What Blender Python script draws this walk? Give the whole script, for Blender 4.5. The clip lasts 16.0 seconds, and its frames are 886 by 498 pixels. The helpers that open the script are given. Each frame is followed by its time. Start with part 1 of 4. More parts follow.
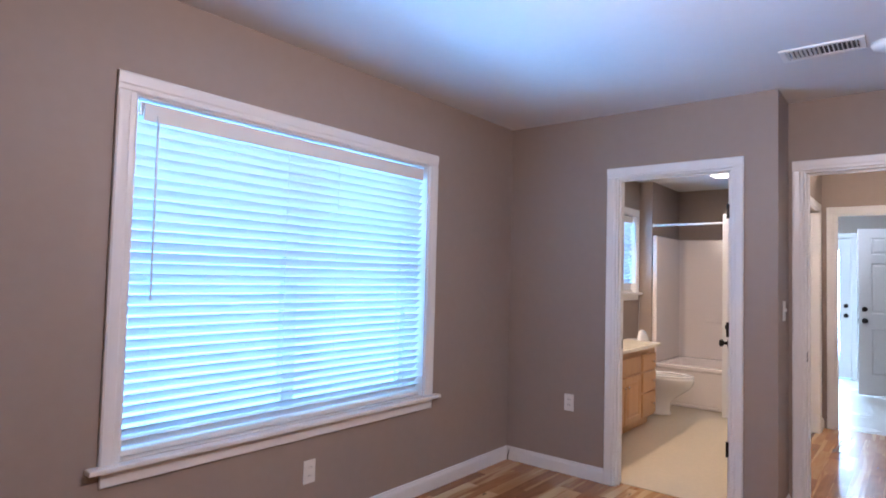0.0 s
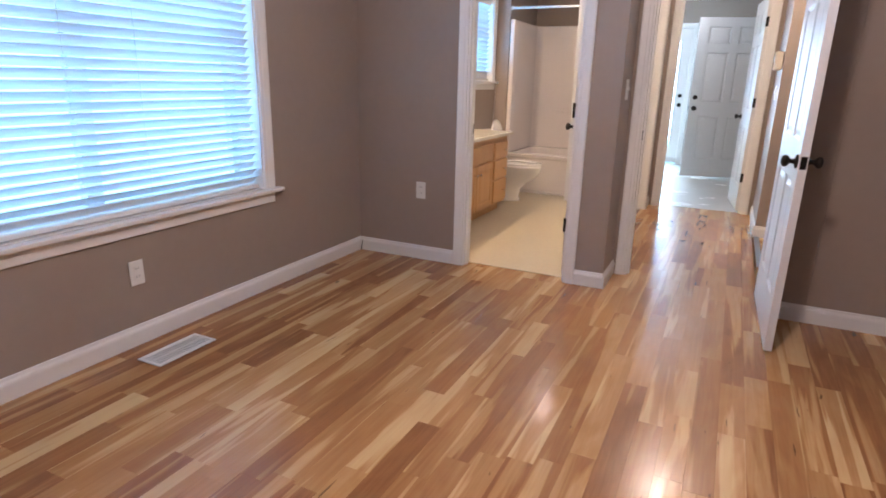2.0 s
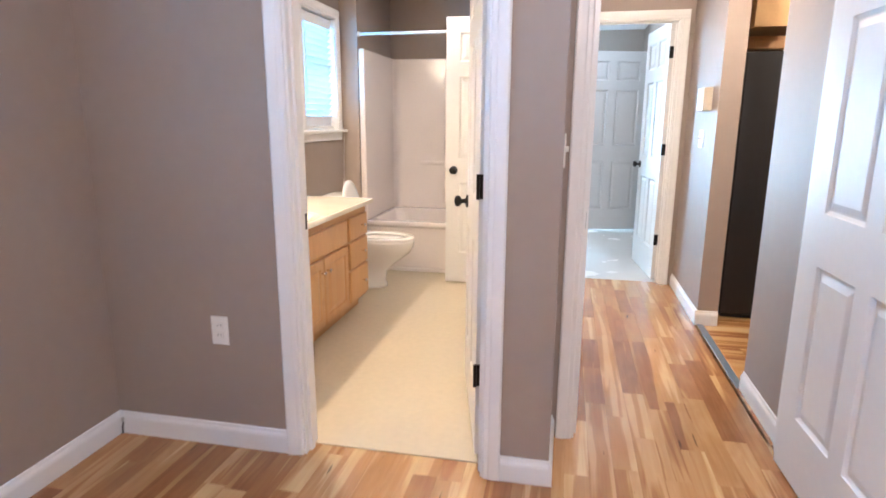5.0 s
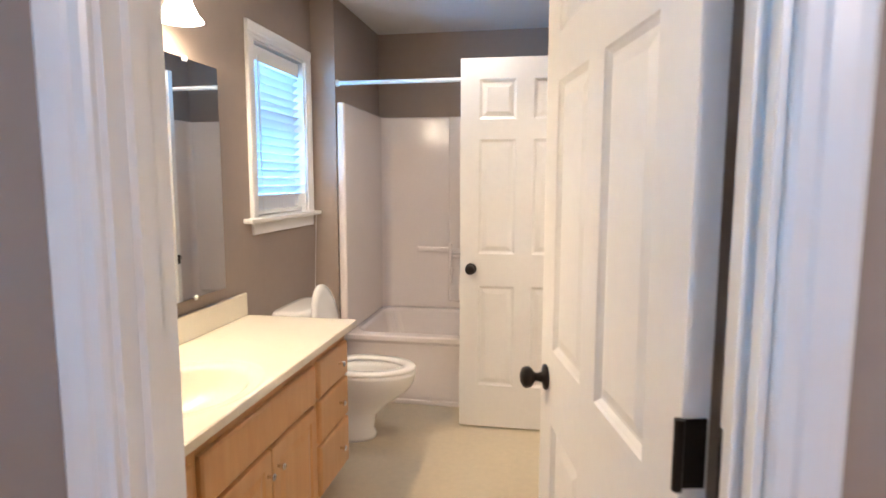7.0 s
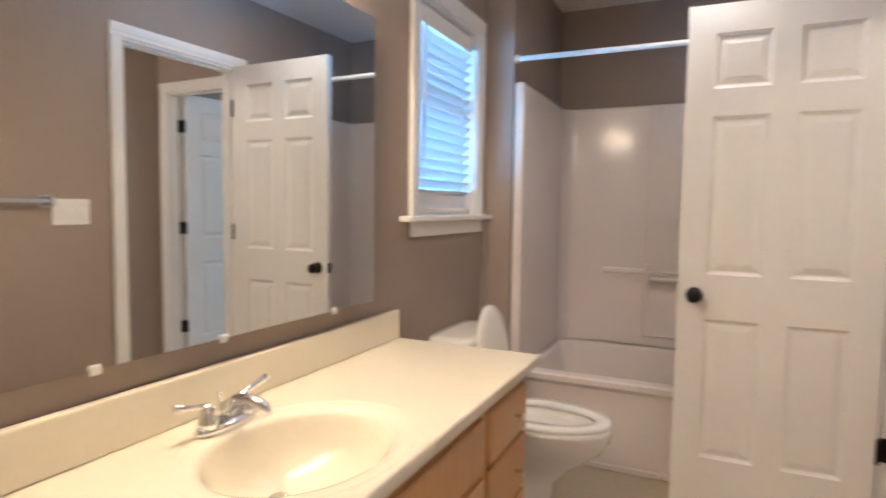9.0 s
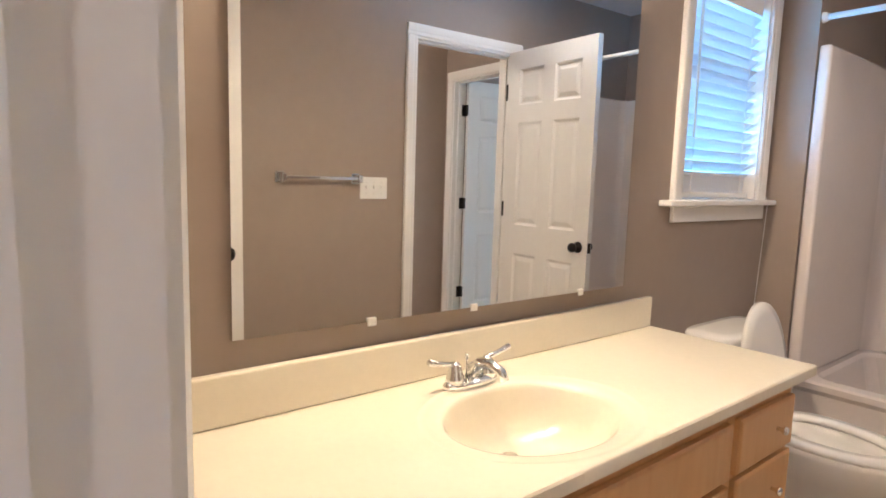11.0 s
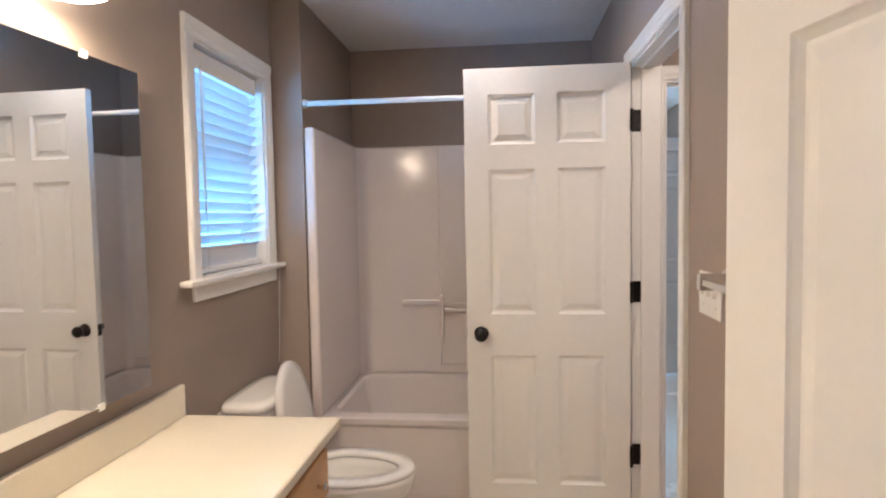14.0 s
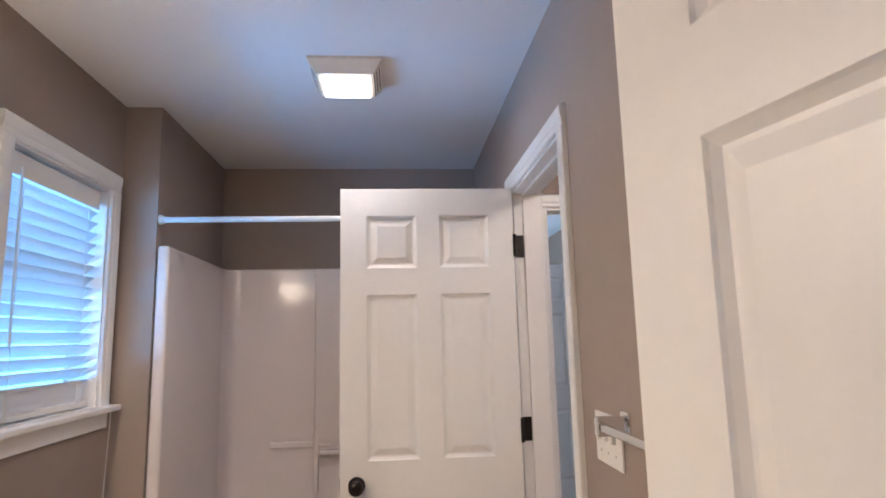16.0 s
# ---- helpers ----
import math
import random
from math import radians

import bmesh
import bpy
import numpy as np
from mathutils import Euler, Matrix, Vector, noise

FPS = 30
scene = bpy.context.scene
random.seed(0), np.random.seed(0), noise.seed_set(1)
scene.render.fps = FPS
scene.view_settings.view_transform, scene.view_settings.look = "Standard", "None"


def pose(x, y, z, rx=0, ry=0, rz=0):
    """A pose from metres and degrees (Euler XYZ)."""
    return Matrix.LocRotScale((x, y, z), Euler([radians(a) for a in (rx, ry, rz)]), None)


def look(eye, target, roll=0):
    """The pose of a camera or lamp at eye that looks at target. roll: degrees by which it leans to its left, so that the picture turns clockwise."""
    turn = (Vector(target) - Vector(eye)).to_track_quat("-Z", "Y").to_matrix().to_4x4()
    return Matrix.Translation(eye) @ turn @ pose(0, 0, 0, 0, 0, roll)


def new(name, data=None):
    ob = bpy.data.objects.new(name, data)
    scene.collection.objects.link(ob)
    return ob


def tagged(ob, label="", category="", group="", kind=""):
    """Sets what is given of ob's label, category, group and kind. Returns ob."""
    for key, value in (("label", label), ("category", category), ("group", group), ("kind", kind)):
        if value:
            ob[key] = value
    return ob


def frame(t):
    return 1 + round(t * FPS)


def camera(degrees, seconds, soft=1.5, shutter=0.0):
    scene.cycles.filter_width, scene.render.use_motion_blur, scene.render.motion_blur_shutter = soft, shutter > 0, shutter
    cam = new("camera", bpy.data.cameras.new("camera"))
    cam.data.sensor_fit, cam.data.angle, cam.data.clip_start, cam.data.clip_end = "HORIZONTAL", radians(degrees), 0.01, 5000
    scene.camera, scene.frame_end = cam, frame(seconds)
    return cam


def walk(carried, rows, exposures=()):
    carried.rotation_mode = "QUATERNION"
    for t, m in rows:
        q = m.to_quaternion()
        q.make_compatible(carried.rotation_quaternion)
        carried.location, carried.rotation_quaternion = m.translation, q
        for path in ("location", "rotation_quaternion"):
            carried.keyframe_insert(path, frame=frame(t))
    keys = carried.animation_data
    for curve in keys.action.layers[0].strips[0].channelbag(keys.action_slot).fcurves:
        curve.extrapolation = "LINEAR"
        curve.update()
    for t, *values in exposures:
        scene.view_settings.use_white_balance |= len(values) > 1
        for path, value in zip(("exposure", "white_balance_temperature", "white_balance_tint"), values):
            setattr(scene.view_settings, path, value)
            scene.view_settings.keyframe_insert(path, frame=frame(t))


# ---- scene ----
cam = camera(74.3, 16.0, soft=1.7, shutter=0.35)
PATH = [
    (0, (0.585, 0.195, 1.351), (-0.676, 1.746, 1.441), 1.5),
    (0.5, (0.611, 0.263, 1.297), (-0.645, 1.819, 1.251), 1.6),
    (1, (0.641, 0.347, 1.22), (-0.497, 1.957, 0.888), 1.8),
    (1.5, (0.617, 0.393, 1.201), (-0.343, 2.074, 0.696), 1.7),
    (2, (0.56, 0.425, 1.233), (-0.268, 2.158, 0.674), 1.3),
    (2.5, (0.501, 0.541, 1.276), (-0.23, 2.317, 0.718), 0.9),
    (3, (0.426, 0.794, 1.298), (-0.279, 2.581, 0.741), 0.6),
    (3.2, (0.397, 0.883, 1.31), (-0.305, 2.67, 0.753), 0.5),
    (5.3, (-0.077, 2.273, 1.296), (-0.453, 4.193, 0.881), 0.1),
    (5.5, (-0.118, 2.441, 1.34), (-0.497, 4.363, 0.935), -0.2),
    (6, (-0.291, 2.76, 1.394), (-0.643, 4.701, 1.061), -0.1),
    (6.5, (-0.359, 3.111, 1.375), (-0.704, 5.062, 1.103), -0.1),
    (7, (-0.485, 3.363, 1.393), (-0.825, 5.32, 1.163), 0.1),
    (7.5, (-0.515, 3.611, 1.371), (-0.862, 5.571, 1.172), -0.1),
    (8, (-0.632, 3.806, 1.365), (-0.986, 5.766, 1.182), -0.1),
    (8.5, (-0.712, 3.941, 1.316), (-1.131, 5.89, 1.154), -0.1),
    (9, (-0.817, 4.004, 1.246), (-1.656, 5.814, 1.106), 0.8),
    (9.5, (-0.755, 4.0, 1.243), (-2.152, 5.431, 1.058), 1.6),
    (9.7, (-0.745, 4.0, 1.234), (-2.266, 5.299, 1.029), 1.7),
    (11.8, (-0.716, 4.008, 1.286), (-2.267, 5.246, 1.044), 1.7),
    (12, (-0.714, 4.0, 1.289), (-2.19, 5.332, 1.065), 1.4),
    (12.5, (-0.715, 4.012, 1.333), (-1.9, 5.608, 1.111), 0.9),
    (13, (-0.74, 4.019, 1.348), (-1.472, 5.87, 1.148), 0.2),
    (13.5, (-0.756, 4.035, 1.363), (-1.167, 5.984, 1.175), -0.6),
    (14, (-0.777, 4.028, 1.421), (-0.986, 6.014, 1.311), -1.0),
    (14.5, (-0.781, 4.028, 1.487), (-0.852, 6.026, 1.526), -1.2),
    (15, (-0.773, 4.031, 1.513), (-0.729, 6.018, 1.736), -1.3),
    (15.5, (-0.755, 4.096, 1.472), (-0.634, 6.07, 1.77), -1.4),
    (16, (-0.732, 4.247, 1.445), (-0.565, 6.217, 1.747), -1.4),
]
EXPOSURES = [(0, 0.26, 5850, 20), (0.5, 0.13, 5800, 15), (1, 0.0, 5950, 17), (1.5, 0.1, 6150, 17), (2, 0.32, 6450, 18), (2.5, 0.48, 6500, 17), (5.5, 1.0, 5950, 12), (6.5, 0.75, 6050, 11), (8, 0.10, 6050, 13), (8.7, 0.0, 6050, 13), (9.5, 0.2, 6150, 14), (12.5, 0.23, 6050, 13), (14, 0.05, 5950, 14), (14.5, 0.08, 5850, 15), (16, -0.08, 5700, 16)]
walk(cam, [(t, look(eye, target, roll)) for t, eye, target, roll in PATH], EXPOSURES)

# ---- world, lights, exposure ----
world = bpy.data.worlds.new("world")
scene.world = world
world.use_nodes = True
_nt = world.node_tree
_sky = _nt.nodes.new("ShaderNodeTexSky")
_sky.sky_type = "NISHITA"
_sky.sun_disc = False
_sky.sun_elevation, _sky.sun_rotation = radians(42), radians(127)
_nt.links.new(_sky.outputs[0], _nt.nodes["Background"].inputs[0])
_nt.nodes["Background"].inputs[1].default_value = 0.1


def lamp(name, kind, power, colour, m, size=0.1, size_y=None, shape="SQUARE"):
    d = bpy.data.lights.new(name, kind)
    d.energy, d.color = power, colour
    if kind == "AREA":
        d.shape = "RECTANGLE" if size_y else shape
        d.size = size
        if size_y:
            d.size_y = size_y
    elif kind == "POINT":
        d.shadow_soft_size = size
    ob = new(name, d)
    ob.matrix_world = m
    return ob


sun = bpy.data.lights.new("sun", "SUN")
sun.energy, sun.angle, sun.color = 2.5, radians(0.6), (1.0, 0.95, 0.86)
new("sun", sun).matrix_world = look((8, -4, 8), (0, 2, 0))

SKYBLUE = (0.19, 0.53, 1.0)
WARM = (1.0, 0.82, 0.64)
# daylight stand-ins outdoors: two face up for bright ground, one behind the door's glass
lamp("window_ground_bounce", "AREA", 1900, SKYBLUE, pose(-6.0, 2.1, -0.27, 180, 0, 0), 3.2, 4.2)
lamp("bath_ground_bounce", "AREA", 1300, SKYBLUE, pose(-6.0, 6.9, -0.27, 180, 0, 0), 3.2, 2.8)
lamp("back_door_daylight", "AREA", 150, (0.50, 0.78, 1.0), pose(-0.56, 10.85, 1.15, -90, 0, 0), 0.5, 1.6)
# added fill that brightens the utility room; it has no fixture
lamp("utility_fill", "POINT", 22, (0.9, 0.95, 1.0), pose(-0.3, 8.6, 2.3), 0.12)
lamp("bedroom_lamp", "POINT", 66, (1.0, 0.84, 0.76), pose(0.30, 1.65, 2.28), 0.12)
lamp("hall_lamp", "POINT", 32, (1.0, 0.84, 0.66), pose(0.40, 5.35, 2.30), 0.09)
# unseen fill light, added to brighten the kitchen beyond the hall
lamp("kitchen_fill", "POINT", 34, (1.0, 0.80, 0.58), pose(2.2, 5.3, 2.25), 0.12)

# ---- materials ----


def mat(name, colour, rough=0.5, metal=0.0, noise_scale=0.0, noise_amt=0.0, bump=0.0, bump_scale=200.0, spec=0.5,
        emit=None, emit_strength=0.0, rnd=0.0, trans=0.0, coat=0.0):
    """A painted or plain surface with variation at two scales and fine relief."""
    m = bpy.data.materials.new(name)
    m.use_nodes = True
    nt = m.node_tree
    b = nt.nodes["Principled BSDF"]
    b.inputs["Base Color"].default_value = (*colour, 1)
    b.inputs["Roughness"].default_value = rough
    b.inputs["Metallic"].default_value = metal
    b.inputs["Specular IOR Level"].default_value = spec
    b.inputs["Transmission Weight"].default_value = trans
    b.inputs["Coat Weight"].default_value = coat
    if emit:
        b.inputs["Emission Color"].default_value = (*emit, 1)
        b.inputs["Emission Strength"].default_value = emit_strength
    geo = nt.nodes.new("ShaderNodeNewGeometry")
    if noise_amt:
        n1 = nt.nodes.new("ShaderNodeTexNoise")
        n1.inputs["Scale"].default_value = noise_scale
        n1.inputs["Detail"].default_value = 6
        n2 = nt.nodes.new("ShaderNodeTexNoise")
        n2.inputs["Scale"].default_value = noise_scale * 14
        n2.inputs["Detail"].default_value = 4
        nt.links.new(geo.outputs["Position"], n1.inputs["Vector"])
        nt.links.new(geo.outputs["Position"], n2.inputs["Vector"])
        add = nt.nodes.new("ShaderNodeMath")
        add.operation = "ADD"
        nt.links.new(n1.outputs["Fac"], add.inputs[0])
        nt.links.new(n2.outputs["Fac"], add.inputs[1])
        mr = nt.nodes.new("ShaderNodeMapRange")
        mr.inputs["From Min"].default_value, mr.inputs["From Max"].default_value = 0.6, 1.4
        mr.inputs["To Min"].default_value, mr.inputs["To Max"].default_value = 1 - noise_amt, 1 + noise_amt
        nt.links.new(add.outputs[0], mr.inputs["Value"])
        mx = nt.nodes.new("ShaderNodeMix")
        mx.data_type, mx.blend_type = "RGBA", "MULTIPLY"
        mx.inputs[0].default_value = 1
        mx.inputs[6].default_value = (*colour, 1)
        nt.links.new(mr.outputs["Result"], mx.inputs[7])
        nt.links.new(mx.outputs[2], b.inputs["Base Color"])
        rr = nt.nodes.new("ShaderNodeMapRange")
        rr.inputs["To Min"].default_value, rr.inputs["To Max"].default_value = max(0.02, rough - 0.06), min(1, rough + 0.08)
        nt.links.new(n1.outputs["Fac"], rr.inputs["Value"])
        nt.links.new(rr.outputs["Result"], b.inputs["Roughness"])
    if bump:
        nb = nt.nodes.new("ShaderNodeTexNoise")
        nb.inputs["Scale"].default_value = bump_scale
        nb.inputs["Detail"].default_value = 3
        nt.links.new(geo.outputs["Position"], nb.inputs["Vector"])
        bp = nt.nodes.new("ShaderNodeBump")
        bp.inputs["Strength"].default_value = bump
        bp.inputs["Distance"].default_value = 0.002
        nt.links.new(nb.outputs["Fac"], bp.inputs["Height"])
        nt.links.new(bp.outputs["Normal"], b.inputs["Normal"])
    return m


def wood(name, ramp, scale, stretch, rough, per="object", bump=0.05, coat=0.0, spread=1.0):
    """Wood with grain along one axis; every piece takes its own tone."""
    m = bpy.data.materials.new(name)
    m.use_nodes = True
    nt = m.node_tree
    b = nt.nodes["Principled BSDF"]
    geo = nt.nodes.new("ShaderNodeNewGeometry")
    info = nt.nodes.new("ShaderNodeObjectInfo")
    seed = info.outputs["Random"] if per == "object" else geo.outputs["Random Per Island"]
    mp = nt.nodes.new("ShaderNodeMapping")
    mp.inputs["Scale"].default_value = stretch
    nt.links.new(geo.outputs["Position"], mp.inputs["Vector"])
    off = nt.nodes.new("ShaderNodeMath")
    off.operation = "MULTIPLY"
    off.inputs[1].default_value = 37.0
    nt.links.new(seed, off.inputs[0])
    nz = nt.nodes.new("ShaderNodeTexNoise")
    nz.noise_dimensions = "4D"
    nz.inputs["Scale"].default_value = scale
    nz.inputs["Detail"].default_value = 7
    nz.inputs["Distortion"].default_value = 1.2
    nt.links.new(mp.outputs[0], nz.inputs["Vector"])
    nt.links.new(off.outputs[0], nz.inputs["W"])
    a = nt.nodes.new("ShaderNodeMath")
    a.operation = "MULTIPLY_ADD"
    a.inputs[1].default_value = 0.75 * spread
    nt.links.new(seed, a.inputs[0])
    g = nt.nodes.new("ShaderNodeMapRange")
    g.inputs["From Min"].default_value, g.inputs["From Max"].default_value = 0.3, 0.7
    g.inputs["To Min"].default_value, g.inputs["To Max"].default_value = 0.12 - 0.2 * (1 - spread) + 0.3 * (1 - spread), 0.36 + 0.3 * (1 - spread)
    nt.links.new(nz.outputs["Fac"], g.inputs["Value"])
    nt.links.new(g.outputs["Result"], a.inputs[2])
    cr = nt.nodes.new("ShaderNodeValToRGB")
    cr.color_ramp.elements[0].position, cr.color_ramp.elements[1].position = ramp[0][0], ramp[-1][0]
    cr.color_ramp.elements[0].color, cr.color_ramp.elements[1].color = (*ramp[0][1], 1), (*ramp[-1][1], 1)
    for p, c in ramp[1:-1]:
        cr.color_ramp.elements.new(p).color = (*c, 1)
    nt.links.new(a.outputs[0], cr.inputs[0])
    nt.links.new(cr.outputs[0], b.inputs["Base Color"])
    b.inputs["Roughness"].default_value = rough
    b.inputs["Coat Weight"].default_value = coat
    b.inputs["Coat Roughness"].default_value = 0.15
    bp = nt.nodes.new("ShaderNodeBump")
    bp.inputs["Strength"].default_value = bump
    bp.inputs["Distance"].default_value = 0.002
    nt.links.new(nz.outputs["Fac"], bp.inputs["Height"])
    nt.links.new(bp.outputs["Normal"], b.inputs["Normal"])
    return m


M_WALL = mat("greige_wall_paint", (0.325, 0.262, 0.222), 0.55, 0, 1.3, 0.035, 0.12, 320, 0.35)
M_CEIL = mat("white_ceiling_paint", (0.72, 0.71, 0.71), 0.85, 0, 1.5, 0.02, 0.15, 260, 0.2)
M_TRIM = mat("white_semigloss_trim", (0.78, 0.77, 0.75), 0.32, 0, 3, 0.015)
M_DOOR = mat("white_door_paint", (0.76, 0.745, 0.72), 0.38, 0, 2.5, 0.025, 0.05, 150)
M_GREYDOOR = mat("grey_white_steel_door", (0.55, 0.55, 0.55), 0.45, 0, 2, 0.03, 0.03, 150)
M_BRONZE = mat("oil_rubbed_bronze", (0.022, 0.018, 0.016), 0.36, 0.75, 20, 0.25, 0.0)
M_CHROME = mat("chrome", (0.82, 0.83, 0.85), 0.07, 1.0, 30, 0.03)
M_STEEL = mat("brushed_nickel", (0.55, 0.54, 0.52), 0.28, 1.0, 30, 0.06)
M_PLATE = mat("white_plastic", (0.78, 0.77, 0.74), 0.35, 0, 15, 0.02)
M_ALMOND = mat("almond_plastic", (0.62, 0.53, 0.40), 0.45, 0, 15, 0.03)
M_SLOT = mat("dark_slot", (0.03, 0.03, 0.03), 0.6)
M_TILEV = mat("cream_vinyl_floor", (0.57, 0.485, 0.345), 0.42, 0, 2.2, 0.07, 0.08, 60)
M_PALEV = mat("pale_vinyl_floor", (0.62, 0.60, 0.56), 0.25, 0, 2.2, 0.05, 0.05, 60)
M_MARBLE = mat("cultured_marble", (0.79, 0.73, 0.60), 0.16, 0, 5, 0.03, 0.0, coat=0.3)
M_PORC = mat("white_porcelain", (0.80, 0.78, 0.74), 0.09, 0, 6, 0.012)
M_TUB = mat("white_fibreglass", (0.77, 0.70, 0.66), 0.15, 0, 3, 0.02, 0.02, 25)
M_MIRROR = mat("mirror_silver", (0.88, 0.89, 0.88), 0.012, 1.0)
M_FRIDGE = mat("black_fridge_side", (0.010, 0.010, 0.012), 0.5, 0, 30, 0.2, 0.15, 500)
M_METAL_STRIP = mat("grey_threshold_strip", (0.25, 0.30, 0.36), 0.35, 0.6, 20, 0.1)
M_SHADE = mat("frosted_shade", (0.9, 0.85, 0.75), 0.5, 0, 0, 0, 0, emit=(1.0, 0.84, 0.62), emit_strength=24.0)
M_GLOW = mat("lit_diffuser", (0.9, 0.9, 0.88), 0.5, 0, 0, 0, 0, emit=(1.0, 0.93, 0.80), emit_strength=6.0)
M_BEDGLOW = mat("lit_dome", (0.9, 0.9, 0.88), 0.5, 0, 0, 0, 0, emit=(1.0, 0.90, 0.78), emit_strength=4.0)
M_SKY = mat("outdoor_brightness", (0.4, 0.7, 1.0), 1, 0, 0, 0, 0, emit=(0.32, 0.83, 1.0), emit_strength=2.0)
M_VINYLWIN = mat("white_vinyl_sash", (0.72, 0.74, 0.76), 0.4, 0, 8, 0.02)
M_CAB = wood("maple_cabinet", [(0, (0.48, 0.235, 0.085)), (0.5, (0.58, 0.315, 0.125)), (1, (0.65, 0.385, 0.175))], 3.0, (6, 6, 0.8), 0.38, spread=0.3, coat=0.2)
M_CABSIDE = mat("tan_cabinet_side", (0.55, 0.36, 0.17), 0.5, 0, 6, 0.06)


def laminate(name, along_y, per):
    """Printed laminate strips: tone of its own for each strip, streaks of pale sapwood and dark heartwood, small knots."""
    m = bpy.data.materials.new(name)
    m.use_nodes = True
    nt = m.node_tree
    b = nt.nodes["Principled BSDF"]
    N, Lk = nt.nodes.new, nt.links.new
    geo, info = N("ShaderNodeNewGeometry"), N("ShaderNodeObjectInfo")
    seed = info.outputs["Random"] if per == "object" else geo.outputs["Random Per Island"]
    w = N("ShaderNodeMath")
    w.operation = "MULTIPLY"
    w.inputs[1].default_value = 53.0
    Lk(seed, w.inputs[0])

    def field(sx, sy, detail, dist):
        mp = N("ShaderNodeMapping")
        mp.inputs["Scale"].default_value = (sx, sy, 1) if along_y else (sy, sx, 1)
        Lk(geo.outputs["Position"], mp.inputs["Vector"])
        n = N("ShaderNodeTexNoise")
        n.noise_dimensions = "4D"
        n.inputs["Scale"].default_value = 1.0
        n.inputs["Detail"].default_value = detail
        n.inputs["Distortion"].default_value = dist
        Lk(mp.outputs[0], n.inputs["Vector"])
        Lk(w.outputs[0], n.inputs["W"])
        return n.outputs["Fac"]

    def span(src, a, c, lo, hi):
        r = N("ShaderNodeMapRange")
        r.inputs["From Min"].default_value, r.inputs["From Max"].default_value = a, c
        r.inputs["To Min"].default_value, r.inputs["To Max"].default_value = lo, hi
        Lk(src, r.inputs["Value"])
        return r.outputs["Result"]

    def plus(p, q):
        a = N("ShaderNodeMath")
        a.operation = "ADD"
        Lk(p, a.inputs[0])
        Lk(q, a.inputs[1])
        return a.outputs[0]
    grain = field(60, 3.0, 8, 0.8)
    streak = span(field(13, 0.75, 3, 0.5), 0.52, 0.57, -0.03, 0.38)
    cloud = field(7, 2.2, 4, 1.5)
    tone = plus(plus(span(seed, 0, 1, 0.0, 0.52), streak), plus(span(grain, 0.3, 0.7, -0.07, 0.09), span(cloud, 0.3, 0.7, -0.04, 0.16)))
    cr = N("ShaderNodeValToRGB")
    cr.color_ramp.elements[0].position, cr.color_ramp.elements[1].position = 0.0, 1.0
    cr.color_ramp.elements[0].color, cr.color_ramp.elements[1].color = (0.24, 0.098, 0.036, 1), (0.65, 0.44, 0.22, 1)
    for p, c in ((0.25, (0.345, 0.160, 0.060)), (0.5, (0.45, 0.235, 0.093)), (0.72, (0.55, 0.33, 0.145))):
        cr.color_ramp.elements.new(p).color = (*c, 1)
    Lk(tone, cr.inputs[0])
    dark = span(field(34, 4.5, 2, 0.8), 0.715, 0.745, 1.0, 0.40)
    mx = N("ShaderNodeMix")
    mx.data_type, mx.blend_type = "RGBA", "MULTIPLY"
    mx.inputs[0].default_value = 1
    Lk(cr.outputs[0], mx.inputs[6])
    Lk(dark, mx.inputs[7])
    Lk(mx.outputs[2], b.inputs["Base Color"])
    Lk(span(cloud, 0.3, 0.7, 0.235, 0.265), b.inputs["Roughness"])
    b.inputs["Coat Weight"].default_value = 0.15
    b.inputs["Coat Roughness"].default_value = 0.12
    bp = N("ShaderNodeBump")
    bp.inputs["Strength"].default_value = 0.05
    bp.inputs["Distance"].default_value = 0.002
    Lk(grain, bp.inputs["Height"])
    Lk(bp.outputs["Normal"], b.inputs["Normal"])
    return m


M_PLANK = laminate("laminate_strip", True, "object")
M_PLANKS = laminate("laminate_strips", True, "island")
M_PLANKX = laminate("laminate_strips_across", False, "island")
M_SUB = mat("subfloor", (0.10, 0.05, 0.025), 0.8)

# thin white slats that let some daylight through
M_SLAT = bpy.data.materials.new("blind_slat")
M_SLAT.use_nodes = True
_n = M_SLAT.node_tree
_p = _n.nodes["Principled BSDF"]
_p.inputs["Base Color"].default_value = (0.80, 0.82, 0.86, 1)
_p.inputs["Roughness"].default_value = 0.45
_t = _n.nodes.new("ShaderNodeBsdfTranslucent")
_t.inputs["Color"].default_value = (0.75, 0.86, 1.0, 1)
_mx = _n.nodes.new("ShaderNodeMixShader")
_mx.inputs[0].default_value = 0.05
_n.links.new(_p.outputs[0], _mx.inputs[1])
_n.links.new(_t.outputs[0], _mx.inputs[2])
_n.links.new(_mx.outputs[0], _n.nodes["Material Output"].inputs[0])

M_GLASS = bpy.data.materials.new("window_glass")
M_GLASS.use_nodes = True
_g = M_GLASS.node_tree.nodes["Principled BSDF"]
_g.inputs["Transmission Weight"].default_value = 1
_g.inputs["Roughness"].default_value = 0.0
_g.inputs["IOR"].default_value = 1.45
_g.inputs["Base Color"].default_value = (0.95, 0.98, 1, 1)

# ---- mesh helpers ----


def part(name, bm, material, parent=None, label="", smooth=False):
    me = bpy.data.meshes.new(name)
    bmesh.ops.recalc_face_normals(bm, faces=bm.faces)
    if smooth:
        for f in bm.faces:
            f.smooth = True
    bm.to_mesh(me)
    bm.free()
    me.materials.append(material)
    ob = new(name, me)
    if parent:
        ob.parent = parent
    if label:
        ob["label"] = label
    return ob


